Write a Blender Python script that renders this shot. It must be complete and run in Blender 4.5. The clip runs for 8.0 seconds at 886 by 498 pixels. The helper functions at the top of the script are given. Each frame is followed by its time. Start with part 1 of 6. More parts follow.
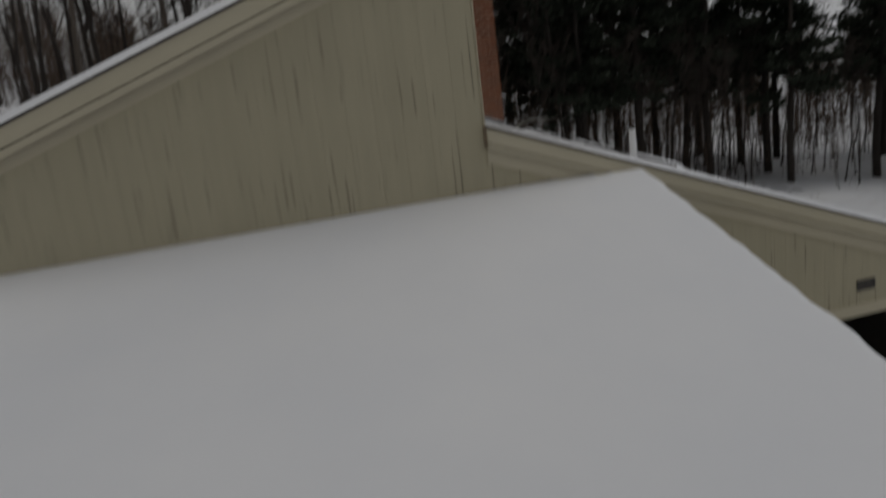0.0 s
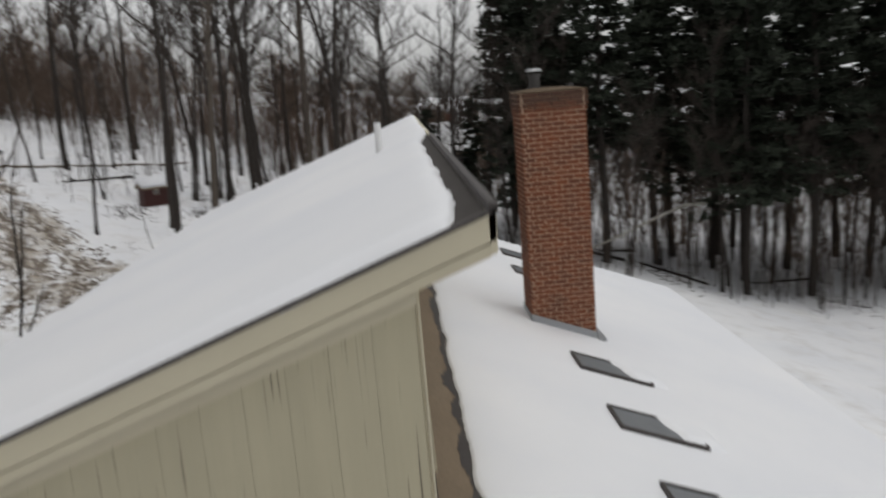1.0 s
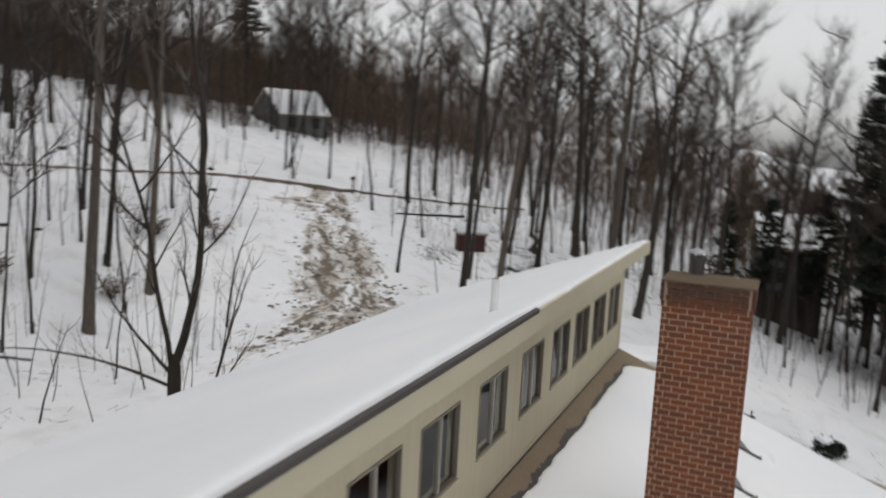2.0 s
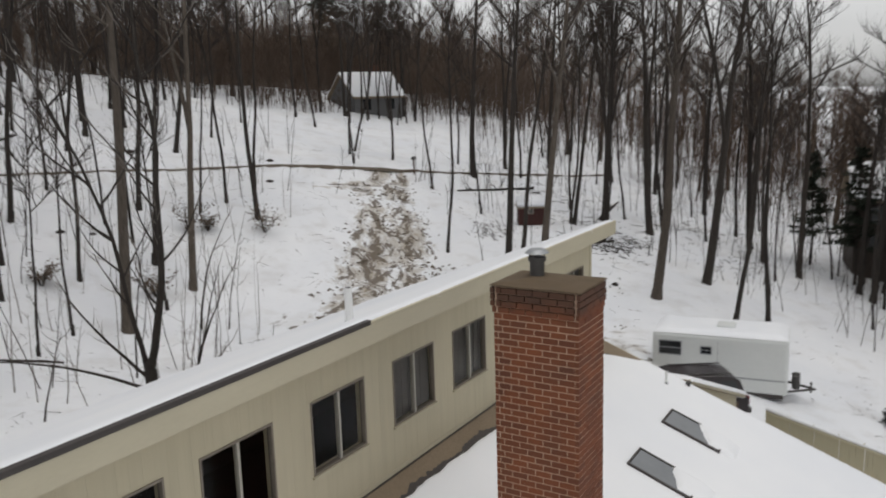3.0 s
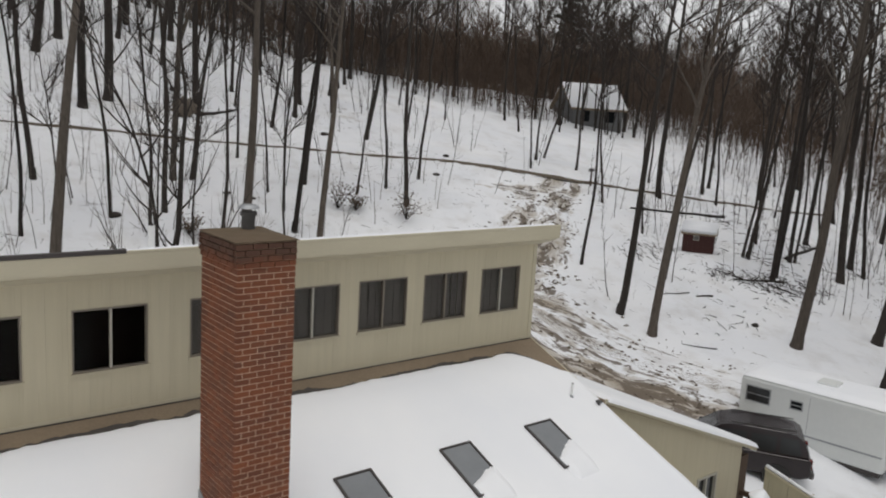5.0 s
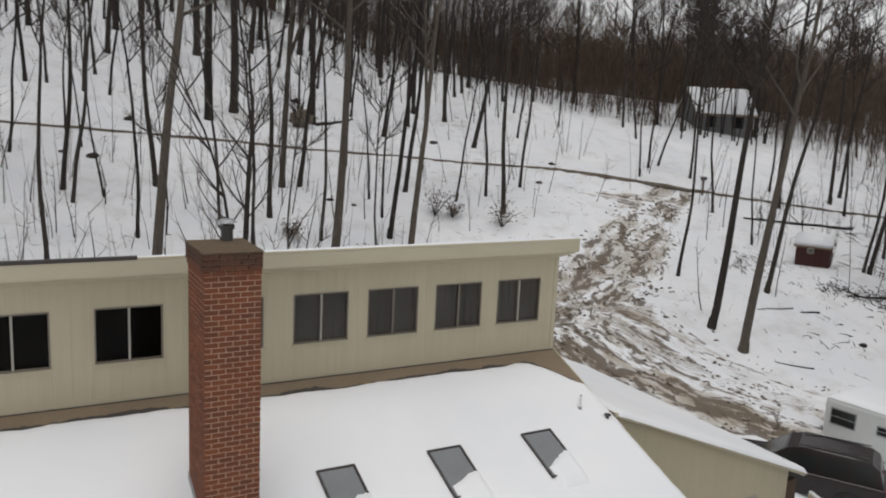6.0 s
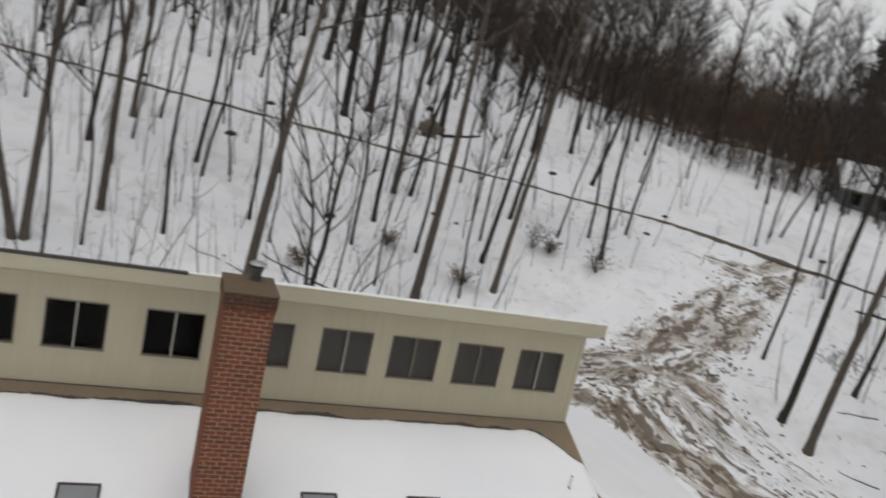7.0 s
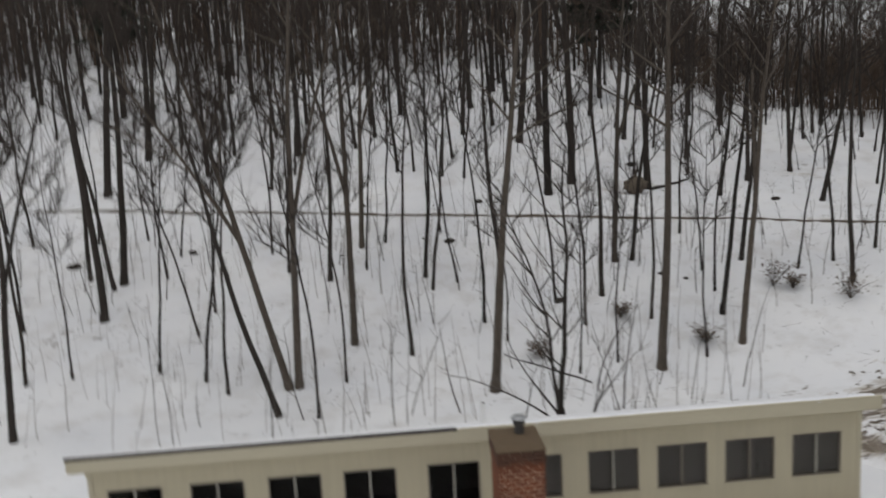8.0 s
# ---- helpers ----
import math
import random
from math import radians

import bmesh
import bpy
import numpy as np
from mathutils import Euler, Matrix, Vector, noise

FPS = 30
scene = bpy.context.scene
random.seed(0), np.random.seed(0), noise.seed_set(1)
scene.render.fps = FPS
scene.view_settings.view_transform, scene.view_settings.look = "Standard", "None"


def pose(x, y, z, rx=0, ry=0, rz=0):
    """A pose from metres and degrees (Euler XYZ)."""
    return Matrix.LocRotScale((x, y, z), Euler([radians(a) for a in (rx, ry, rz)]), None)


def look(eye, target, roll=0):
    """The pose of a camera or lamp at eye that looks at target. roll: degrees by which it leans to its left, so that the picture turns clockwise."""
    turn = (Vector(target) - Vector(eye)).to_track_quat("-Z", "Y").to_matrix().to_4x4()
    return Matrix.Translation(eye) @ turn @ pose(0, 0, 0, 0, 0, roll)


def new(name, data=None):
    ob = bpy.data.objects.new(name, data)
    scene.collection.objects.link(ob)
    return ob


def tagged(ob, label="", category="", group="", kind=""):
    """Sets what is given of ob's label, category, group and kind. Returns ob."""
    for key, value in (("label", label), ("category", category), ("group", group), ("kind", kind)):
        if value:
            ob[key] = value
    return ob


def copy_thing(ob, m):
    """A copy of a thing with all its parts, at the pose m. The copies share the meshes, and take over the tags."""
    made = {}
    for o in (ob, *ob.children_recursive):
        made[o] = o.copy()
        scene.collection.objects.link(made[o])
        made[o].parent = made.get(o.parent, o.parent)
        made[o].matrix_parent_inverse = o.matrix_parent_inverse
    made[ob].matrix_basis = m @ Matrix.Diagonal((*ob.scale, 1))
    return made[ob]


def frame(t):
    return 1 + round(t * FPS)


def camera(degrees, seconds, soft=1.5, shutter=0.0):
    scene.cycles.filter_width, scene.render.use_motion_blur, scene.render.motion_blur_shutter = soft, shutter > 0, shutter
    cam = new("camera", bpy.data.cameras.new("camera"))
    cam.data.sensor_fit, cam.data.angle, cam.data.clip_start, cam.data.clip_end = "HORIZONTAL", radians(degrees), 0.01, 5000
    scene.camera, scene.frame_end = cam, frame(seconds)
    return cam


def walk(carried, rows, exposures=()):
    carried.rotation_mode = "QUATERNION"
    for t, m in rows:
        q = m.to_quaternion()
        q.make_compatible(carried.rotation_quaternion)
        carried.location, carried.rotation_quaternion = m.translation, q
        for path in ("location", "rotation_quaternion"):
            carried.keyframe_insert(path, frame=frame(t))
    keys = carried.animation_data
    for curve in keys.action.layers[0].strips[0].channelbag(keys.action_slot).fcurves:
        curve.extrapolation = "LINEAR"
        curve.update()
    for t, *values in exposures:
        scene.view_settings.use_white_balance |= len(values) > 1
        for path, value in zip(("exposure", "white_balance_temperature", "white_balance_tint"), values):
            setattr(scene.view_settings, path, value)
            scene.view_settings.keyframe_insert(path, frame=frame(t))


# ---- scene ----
cam = camera(57.3, 8.0, soft=1.9, shutter=0.35)
PATH = [
    (0, (-8.443, 2.682, 1.05), (-6.569, 2.22, 0.528), -7.0),
    (0.2, (-7.591, 2.438, 1.1), (-5.698, 1.915, 0.718), -7.1),
    (0.5, (-6.595, 1.507, 2.074), (-4.693, 1.071, 1.635), -3.8),
    (0.7, (-5.884, 0.906, 2.601), (-3.959, 0.573, 2.17), -2.6),
    (1, (-5.047, 0.019, 3.347), (-3.089, -0.072, 2.951), -4.8),
    (1.2, (-4.448, -0.638, 3.827), (-2.486, -0.545, 3.454), -7.4),
    (1.5, (-3.718, -1.651, 4.457), (-1.781, -1.281, 4.121), -8.0),
    (2, (-2.383, -3.378, 4.804), (-0.557, -2.611, 4.526), 3.0),
    (2.2, (-1.818, -4.036, 4.76), (-0.021, -3.201, 4.488), 7.0),
    (3.3, (0.226, -7.32, 5.413), (1.835, -6.184, 5.062), -6.3),
    (3.5, (0.546, -7.887, 5.297), (2.117, -6.69, 4.983), -7.9),
    (4, (1.642, -9.501, 5.056), (3.109, -8.175, 4.757), -4.5),
    (4.2, (2.242, -10.095, 4.935), (3.668, -8.732, 4.602), 0.6),
    (5.3, (4.404, -13.095, 4.857), (5.58, -11.511, 4.531), 1.4),
    (5.5, (4.789, -13.518, 5.007), (5.892, -11.881, 4.684), 0.2),
    (6, (5.693, -14.439, 5.267), (6.655, -12.719, 4.926), 2.8),
    (6.5, (6.496, -15.237, 5.874), (7.412, -13.493, 5.527), 7.1),
    (7, (6.984, -16.016, 6.986), (7.654, -14.17, 6.606), 12.5),
    (7.2, (7.056, -16.235, 7.408), (7.536, -14.336, 7.003), 10.9),
    (7.5, (6.895, -16.344, 8.001), (7.185, -14.414, 7.564), 8.0),
    (7.8, (6.729, -16.524, 8.382), (6.918, -14.567, 8.012), 3.1),
    (8, (6.518, -16.531, 8.801), (6.654, -14.558, 8.503), -3.1),
]
walk(cam, [(t, look(eye, target, roll)) for t, eye, target, roll in PATH],
     exposures=[(0.0, -0.95), (0.2, -0.82), (0.5, -0.20), (0.8, 0.11), (1.2, 0.28), (2.0, 0.33), (6.5, 0.32), (7.2, 0.21), (8.0, 0.11)])

# ---- world and light ----
world = bpy.data.worlds.new("overcast_sky")
scene.world = world
world.use_nodes = True
wn = world.node_tree.nodes
sky = wn.new("ShaderNodeTexSky")
sky.sky_type = "NISHITA"
sky.sun_disc = False
sky.sun_elevation = radians(82)
sky.sun_rotation = radians(200)
sky.air_density, sky.dust_density, sky.ozone_density = 1.0, 1.5, 1.0
grey = wn.new("ShaderNodeHueSaturation")
grey.inputs["Saturation"].default_value = 0.05
world.node_tree.links.new(sky.outputs["Color"], grey.inputs["Color"])
world.node_tree.links.new(grey.outputs["Color"], wn["Background"].inputs["Color"])
wn["Background"].inputs["Strength"].default_value = 0.11
sun_data = bpy.data.lights.new("sun", "SUN")
sun_data.energy, sun_data.angle, sun_data.color = 0.5, radians(40), (1.0, 0.96, 0.9)
sun = new("sun", sun_data)
sun.matrix_world = look((0, 0, 60), (2.9, 7.9, 0))


# ---- materials ----
def mat(name, rough=0.8, metal=0.0):
    m = bpy.data.materials.new(name)
    m.use_nodes = True
    b = m.node_tree.nodes["Principled BSDF"]
    b.inputs["Roughness"].default_value = rough
    b.inputs["Metallic"].default_value = metal
    return m, m.node_tree.nodes, m.node_tree.links, b


def coords(N, L, scale=(1, 1, 1)):
    g = N.new("ShaderNodeNewGeometry")
    v = N.new("ShaderNodeVectorMath")
    v.operation = "MULTIPLY"
    v.inputs[1].default_value = scale
    L.new(g.outputs["Position"], v.inputs[0])
    return v.outputs[0]


def noise_tex(N, L, vec, scale, detail=4.0, rough=0.55):
    n = N.new("ShaderNodeTexNoise")
    n.inputs["Scale"].default_value = scale
    n.inputs["Detail"].default_value = detail
    n.inputs["Roughness"].default_value = rough
    L.new(vec, n.inputs["Vector"])
    return n.outputs["Fac"]


def ramp(N, L, fac, stops):
    r = N.new("ShaderNodeValToRGB")
    while len(r.color_ramp.elements) < len(stops):
        r.color_ramp.elements.new(0.5)
    for e, (p, c) in zip(r.color_ramp.elements, stops):
        e.position, e.color = p, (*c, 1)
    L.new(fac, r.inputs["Fac"])
    return r.outputs["Color"]


def mix(N, L, fac, a, b, mode="MIX"):
    m = N.new("ShaderNodeMix")
    m.data_type, m.blend_type = "RGBA", mode
    for s, v in ((m.inputs[0], fac), (m.inputs[6], a), (m.inputs[7], b)):
        if hasattr(v, "links"):
            L.new(v, s)
        elif isinstance(v, tuple):
            s.default_value = (*v, 1)
        else:
            s.default_value = v
    return m.outputs[2]


def bump(N, L, bsdf, fac, strength=0.3, dist=0.02):
    b = N.new("ShaderNodeBump")
    b.inputs["Strength"].default_value = strength
    b.inputs["Distance"].default_value = dist
    L.new(fac, b.inputs["Height"])
    L.new(b.outputs["Normal"], bsdf.inputs["Normal"])


def mottled(name, c1, c2, scale, rough=0.8, metal=0.0, stretch=(1, 1, 1), bump_s=0.25, dist=0.01, fine=8.0, grain=0.45):
    """Two scales of noise between two colours, with fine relief."""
    m, N, L, b = mat(name, rough, metal)
    v = coords(N, L, stretch)
    big = noise_tex(N, L, v, scale, 3)
    small = noise_tex(N, L, v, scale * fine, 5, 0.65)
    c = mix(N, L, big, c1, c2)
    mid = tuple(0.5 * (p + q) for p, q in zip(c1, c2))
    c = mix(N, L, grain, c, ramp(N, L, small, [(0.3, tuple(0.75 * k for k in mid)), (0.7, tuple(min(1, 1.2 * k) for k in mid))]))
    L.new(c, b.inputs["Base Color"])
    bump(N, L, b, small, bump_s, dist)
    return m


def snow_material():
    m, N, L, b = mat("snow", 0.6)
    v = coords(N, L)
    big, small = noise_tex(N, L, v, 0.35, 4), noise_tex(N, L, v, 26, 5, 0.7)
    c = ramp(N, L, big, [(0.3, (0.80, 0.815, 0.85)), (0.7, (0.87, 0.875, 0.89))])
    L.new(c, b.inputs["Base Color"])
    bump(N, L, b, small, 0.12, 0.01)
    return m


def ground_material():
    """Snow on open ground with soft shade mottled into its white, thinning to leaf litter and churned brown slush by
    the mask 'mud'.
    """
    m, N, L, b = mat("snowy_ground", 0.7)
    v = coords(N, L)
    track = N.new("ShaderNodeAttribute")
    track.attribute_name = "track"

    def along(u, w, scale, detail, rough):
        """Noise drawn out along the wheel tracks, bent a little by the ground's own unevenness."""
        s = N.new("ShaderNodeVectorMath")
        s.operation = "MULTIPLY_ADD"
        s.inputs[1].default_value = (u, w, 1)
        L.new(track.outputs["Vector"], s.inputs[0])
        bend = N.new("ShaderNodeTexNoise")
        bend.inputs["Scale"].default_value = 0.8
        bend.inputs["Detail"].default_value = 3
        L.new(v, bend.inputs["Vector"])
        L.new(bend.outputs["Color"], s.inputs[2])
        return noise_tex(N, L, s.outputs[0], scale, detail, rough)
    dab = along(0.48, 1.3, 2.0, 5, 0.64)
    broad = mix(N, L, 0.55, along(0.13, 1.0, 1.5, 5, 0.64), along(0.5, 1.0, 1.5, 5, 0.64))
    attr = N.new("ShaderNodeAttribute")
    attr.attribute_name = "mud"

    def plus(a, gain):
        """Noise raised by the mask."""
        m2 = N.new("ShaderNodeMath")
        m2.operation = "MULTIPLY_ADD"
        m2.inputs[1].default_value = gain
        L.new(attr.outputs["Fac"], m2.inputs[0])
        L.new(a, m2.inputs[2])
        return m2.outputs[0]
    slush = ramp(N, L, plus(broad, 1.0), [(0.77, (0, 0, 0)), (0.84, (0.5, 0.5, 0.5)), (0.97, (0.92, 0.92, 0.92))])
    flake = ramp(N, L, plus(dab, 0.75), [(0.755, (0, 0, 0)), (0.80, (0.9, 0.9, 0.9))])
    tan = mix(N, L, noise_tex(N, L, v, 2.0, 5, 0.65), (0.26, 0.21, 0.15), (0.45, 0.39, 0.305))
    big = noise_tex(N, L, v, 0.22, 5)
    white = ramp(N, L, big, [(0.3, (0.78, 0.795, 0.83)), (0.7, (0.87, 0.875, 0.89))])
    litter = ramp(N, L, noise_tex(N, L, v, 1.7, 9, 0.75), [(0.60, (0, 0, 0)), (0.76, (0.5, 0.5, 0.5))])
    white = mix(N, L, litter, white, (0.16, 0.125, 0.09))
    # grey-beige blotches painted for the soft shadows of the uneven snow
    thin = ramp(N, L, noise_tex(N, L, v, 0.55, 7, 0.66), [(0.50, (0, 0, 0)), (0.74, (0.34, 0.34, 0.34))])
    white = mix(N, L, thin, white, (0.40, 0.36, 0.31))
    L.new(mix(N, L, flake, mix(N, L, slush, white, tan), (0.115, 0.087, 0.061)), b.inputs["Base Color"])
    bump(N, L, b, noise_tex(N, L, v, 3.2, 7, 0.62), 0.4, 0.09)
    return m


def siding_material(name, c1, c2, streak):
    """Painted boards with faint grain, and dark weathered runs down them."""
    m, N, L, b = mat(name, 0.75)
    grain = noise_tex(N, L, coords(N, L, (9, 9, 0.5)), 1.0, 5, 0.6)
    runs = noise_tex(N, L, coords(N, L, (44, 44, 0.75)), 1.0, 2, 0.45)
    blot = noise_tex(N, L, coords(N, L), 0.9, 4)
    info = N.new("ShaderNodeObjectInfo")
    c = mix(N, L, blot, c1, c2)
    c = mix(N, L, 0.2, c, ramp(N, L, grain, [(0.3, tuple(0.7 * k for k in c1)), (0.7, tuple(1.1 * k for k in c1))]))
    c = mix(N, L, ramp(N, L, runs, [(0.66, (0, 0, 0)), (0.70, (streak,) * 3)]), c, (0.10, 0.085, 0.06))
    tone = ramp(N, L, info.outputs["Random"], [(0, (0.97, 0.97, 0.965)), (1, (1, 1, 1))])
    L.new(mix(N, L, 1.0, c, tone, "MULTIPLY"), b.inputs["Base Color"])
    bump(N, L, b, grain, 0.2, 0.004)
    return m


def brick_material():
    m, N, L, b = mat("brick", 0.85)
    info = N.new("ShaderNodeObjectInfo")
    geo = N.new("ShaderNodeNewGeometry")
    pick = N.new("ShaderNodeMath")
    pick.operation = "ADD"
    L.new(info.outputs["Random"], pick.inputs[0])
    L.new(geo.outputs["Random Per Island"], pick.inputs[1])
    fr = N.new("ShaderNodeMath")
    fr.operation = "FRACT"
    L.new(pick.outputs[0], fr.inputs[0])
    c = ramp(N, L, fr.outputs[0], [(0, (0.112, 0.033, 0.014)), (0.35, (0.172, 0.050, 0.018)), (0.7, (0.222, 0.066, 0.023)), (1, (0.142, 0.041, 0.016))])
    v = coords(N, L)
    small = noise_tex(N, L, v, 55, 5, 0.7)
    c = mix(N, L, 0.25, c, ramp(N, L, small, [(0.3, (0.07, 0.021, 0.010)), (0.7, (0.25, 0.08, 0.032))]))
    soot = ramp(N, L, noise_tex(N, L, v, 2.2, 4), [(0.46, (0, 0, 0)), (0.72, (0.42, 0.42, 0.42))])
    c = mix(N, L, soot, c, (0.085, 0.038, 0.023))
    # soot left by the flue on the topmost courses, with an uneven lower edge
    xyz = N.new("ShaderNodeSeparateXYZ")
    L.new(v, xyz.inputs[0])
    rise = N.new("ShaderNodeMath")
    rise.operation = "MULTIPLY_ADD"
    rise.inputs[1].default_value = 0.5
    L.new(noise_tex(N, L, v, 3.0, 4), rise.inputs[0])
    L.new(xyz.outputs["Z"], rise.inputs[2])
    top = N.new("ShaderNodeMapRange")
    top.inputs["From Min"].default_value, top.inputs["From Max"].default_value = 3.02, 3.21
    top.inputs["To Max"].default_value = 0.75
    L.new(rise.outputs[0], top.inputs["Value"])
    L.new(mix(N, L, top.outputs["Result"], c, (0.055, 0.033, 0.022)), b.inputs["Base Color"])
    bump(N, L, b, small, 0.4, 0.004)
    return m


def glass_material():
    m, N, L, b = mat("window_glass", 0.03)
    b.inputs["Base Color"].default_value = (0.80, 0.79, 0.77, 1)
    b.inputs["Transmission Weight"].default_value = 1.0
    b.inputs["IOR"].default_value = 1.13
    return m


def bark_material(name, c1, c2):
    """Ridged bark: long upright furrows, blotches of lichen, each trunk a little lighter or darker."""
    m, N, L, b = mat(name, 0.95)
    info = N.new("ShaderNodeObjectInfo")
    ridge = noise_tex(N, L, coords(N, L, (22, 22, 2.2)), 1.0, 5, 0.65)
    blot = noise_tex(N, L, coords(N, L, (1, 1, 0.6)), 1.4, 4)
    c = mix(N, L, blot, c1, c2)
    c = mix(N, L, 0.55, c, ramp(N, L, ridge, [(0.32, tuple(0.45 * k for k in c1)), (0.66, tuple(1.05 * k for k in c2))]))
    tone = ramp(N, L, info.outputs["Random"], [(0, (0.55, 0.53, 0.52)), (0.6, (1, 1, 1)), (1, (1.0, 0.97, 0.93))])
    L.new(mix(N, L, 1.0, c, tone, "MULTIPLY"), b.inputs["Base Color"])
    bump(N, L, b, ridge, 0.8, 0.03)
    return m


SNOW = snow_material()
GROUND = ground_material()
SIDING = siding_material("weathered_cream_siding", (0.47, 0.425, 0.30), (0.385, 0.35, 0.245), 0.85)
SIDING_PALE = siding_material("cream_siding", (0.56, 0.505, 0.365), (0.49, 0.44, 0.315), 0.10)
TRIM = mottled("cream_trim_paint", (0.55, 0.50, 0.37), (0.47, 0.425, 0.31), 1.2, 0.65, stretch=(1, 1, 3), grain=0.12, bump_s=0.1)
SHINGLE = mottled("brown_roof_shingle", (0.17, 0.128, 0.088), (0.29, 0.225, 0.155), 1.6, 0.9, bump_s=0.6, dist=0.01, fine=14)
DARKSHINGLE = mottled("dark_wet_shingle", (0.022, 0.018, 0.016), (0.046, 0.037, 0.031), 1.6, 0.8, bump_s=0.6, dist=0.01, fine=14)
DRIP = mottled("dark_drip_edge", (0.035, 0.03, 0.028), (0.07, 0.06, 0.055), 2.0, 0.6)
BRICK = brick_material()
MORTAR = mottled("mortar", (0.50, 0.36, 0.26), (0.62, 0.47, 0.35), 6, 0.95)
CONCRETE = mottled("mossy_concrete", (0.16, 0.105, 0.064), (0.075, 0.06, 0.035), 4.5, 0.95, bump_s=0.5)
LEAD = mottled("grey_flashing", (0.30, 0.31, 0.32), (0.40, 0.41, 0.42), 4, 0.5, 0.6)
IRON = mottled("dark_flue_metal", (0.045, 0.042, 0.04), (0.10, 0.095, 0.09), 5, 0.55, 0.25)
WHITE = mottled("white_plastic", (0.72, 0.72, 0.71), (0.8, 0.8, 0.79), 3, 0.4, grain=0.1, bump_s=0.05)
SASH = mottled("brown_window_frame", (0.17, 0.145, 0.115), (0.25, 0.215, 0.175), 3, 0.5)
ALU = mottled("pale_window_frame", (0.36, 0.34, 0.29), (0.45, 0.43, 0.37), 3, 0.45)
GLASS = glass_material()
# near-black base colour stands in for the lack of light in rooms and porch
DIM = mottled("shade_toned_interior", (0.05, 0.045, 0.04), (0.075, 0.07, 0.06), 1, 0.9)
BLIND = mottled("grey_blind", (0.11, 0.103, 0.096), (0.15, 0.142, 0.133), 2, 0.8, stretch=(6, 1, 0.4))
SKYGLASS = mottled("smoked_skylight_acrylic", (0.17, 0.18, 0.19), (0.24, 0.25, 0.26), 2, 0.25, grain=0.08, bump_s=0.03)
BARK = bark_material("dark_grey_bark", (0.022, 0.018, 0.015), (0.058, 0.047, 0.039))
BARK_PALE = bark_material("pale_grey_bark", (0.062, 0.050, 0.040), (0.150, 0.124, 0.100))
TWIG = mottled("dark_twig", (0.026, 0.019, 0.015), (0.052, 0.038, 0.030), 0.6, 0.95)
THICKET = mottled("brown_sapling_bark", (0.060, 0.041, 0.029), (0.115, 0.078, 0.055), 0.3, 0.95)
SHOOT = mottled("pale_shoot_bark", (0.13, 0.11, 0.095), (0.21, 0.185, 0.165), 1.2, 0.95)
NEEDLE = mottled("dark_pine_needle", (0.010, 0.015, 0.008), (0.022, 0.030, 0.016), 1.5, 0.9)
SOIL = mottled("wet_brown_soil", (0.10, 0.08, 0.06), (0.19, 0.155, 0.12), 1.5, 0.9, bump_s=0.7, dist=0.03)
REDWOOD = mottled("faded_red_paint", (0.066, 0.021, 0.017), (0.042, 0.016, 0.013), 3, 0.85, stretch=(2, 2, 0.5))
VAN = mottled("dull_white_shell", (0.62, 0.64, 0.63), (0.7, 0.71, 0.69), 0.8, 0.45, grain=0.08, bump_s=0.04)
CARPAINT = mottled("dirty_dark_car_paint", (0.013, 0.009, 0.010), (0.026, 0.018, 0.019), 2, 0.24, 0.0, grain=0.1, bump_s=0.03)
DARKGLASS = mottled("tinted_glass", (0.012, 0.013, 0.014), (0.02, 0.022, 0.024), 2, 0.08)
RUBBER = mottled("tyre_rubber", (0.02, 0.02, 0.02), (0.035, 0.033, 0.03), 6, 0.9)
TAIL = mottled("red_lamp_lens", (0.12, 0.008, 0.007), (0.18, 0.011, 0.009), 6, 0.25)
TIMBER = mottled("weathered_brown_timber", (0.07, 0.045, 0.03), (0.12, 0.08, 0.055), 3, 0.9, stretch=(2, 2, 0.6))
GREYSIDE = mottled("grey_clapboard", (0.12, 0.12, 0.12), (0.17, 0.17, 0.17), 1.5, 0.85, stretch=(0.4, 0.4, 6))
DARKWOOD = mottled("dark_stained_siding", (0.03, 0.022, 0.017), (0.05, 0.037, 0.028), 2, 0.9)
LEAF = mottled("dry_brown_leaf", (0.075, 0.052, 0.034), (0.13, 0.09, 0.058), 3, 0.9)


# ---- mesh helpers ----
def mesh_of(bm, name, material, smooth=False):
    bm.normal_update()
    me = bpy.data.meshes.new(name)
    bm.to_mesh(me)
    bm.free()
    me.materials.append(material)
    if smooth:
        me.shade_smooth()
    return me


def raw(name, verts, faces, material, smooth=False):
    me = bpy.data.meshes.new(name)
    me.from_pydata(verts, [], faces)
    me.materials.append(material)
    me.update()
    if smooth:
        me.shade_smooth()
    return me


def part(name, bm, material, parent, label="", smooth=False):
    ob = new(name, mesh_of(bm, name, material, smooth))
    ob.parent = parent
    return tagged(ob, label)


def mesh_part(name, me, parent, label=""):
    ob = new(name, me)
    ob.parent = parent
    return tagged(ob, label)


def thing(name, label, category, at=(0, 0, 0), turn=0.0, group="", kind=""):
    ob = new(name)
    ob.matrix_basis = pose(*at, 0, 0, turn)
    return tagged(ob, label, category, group, kind)


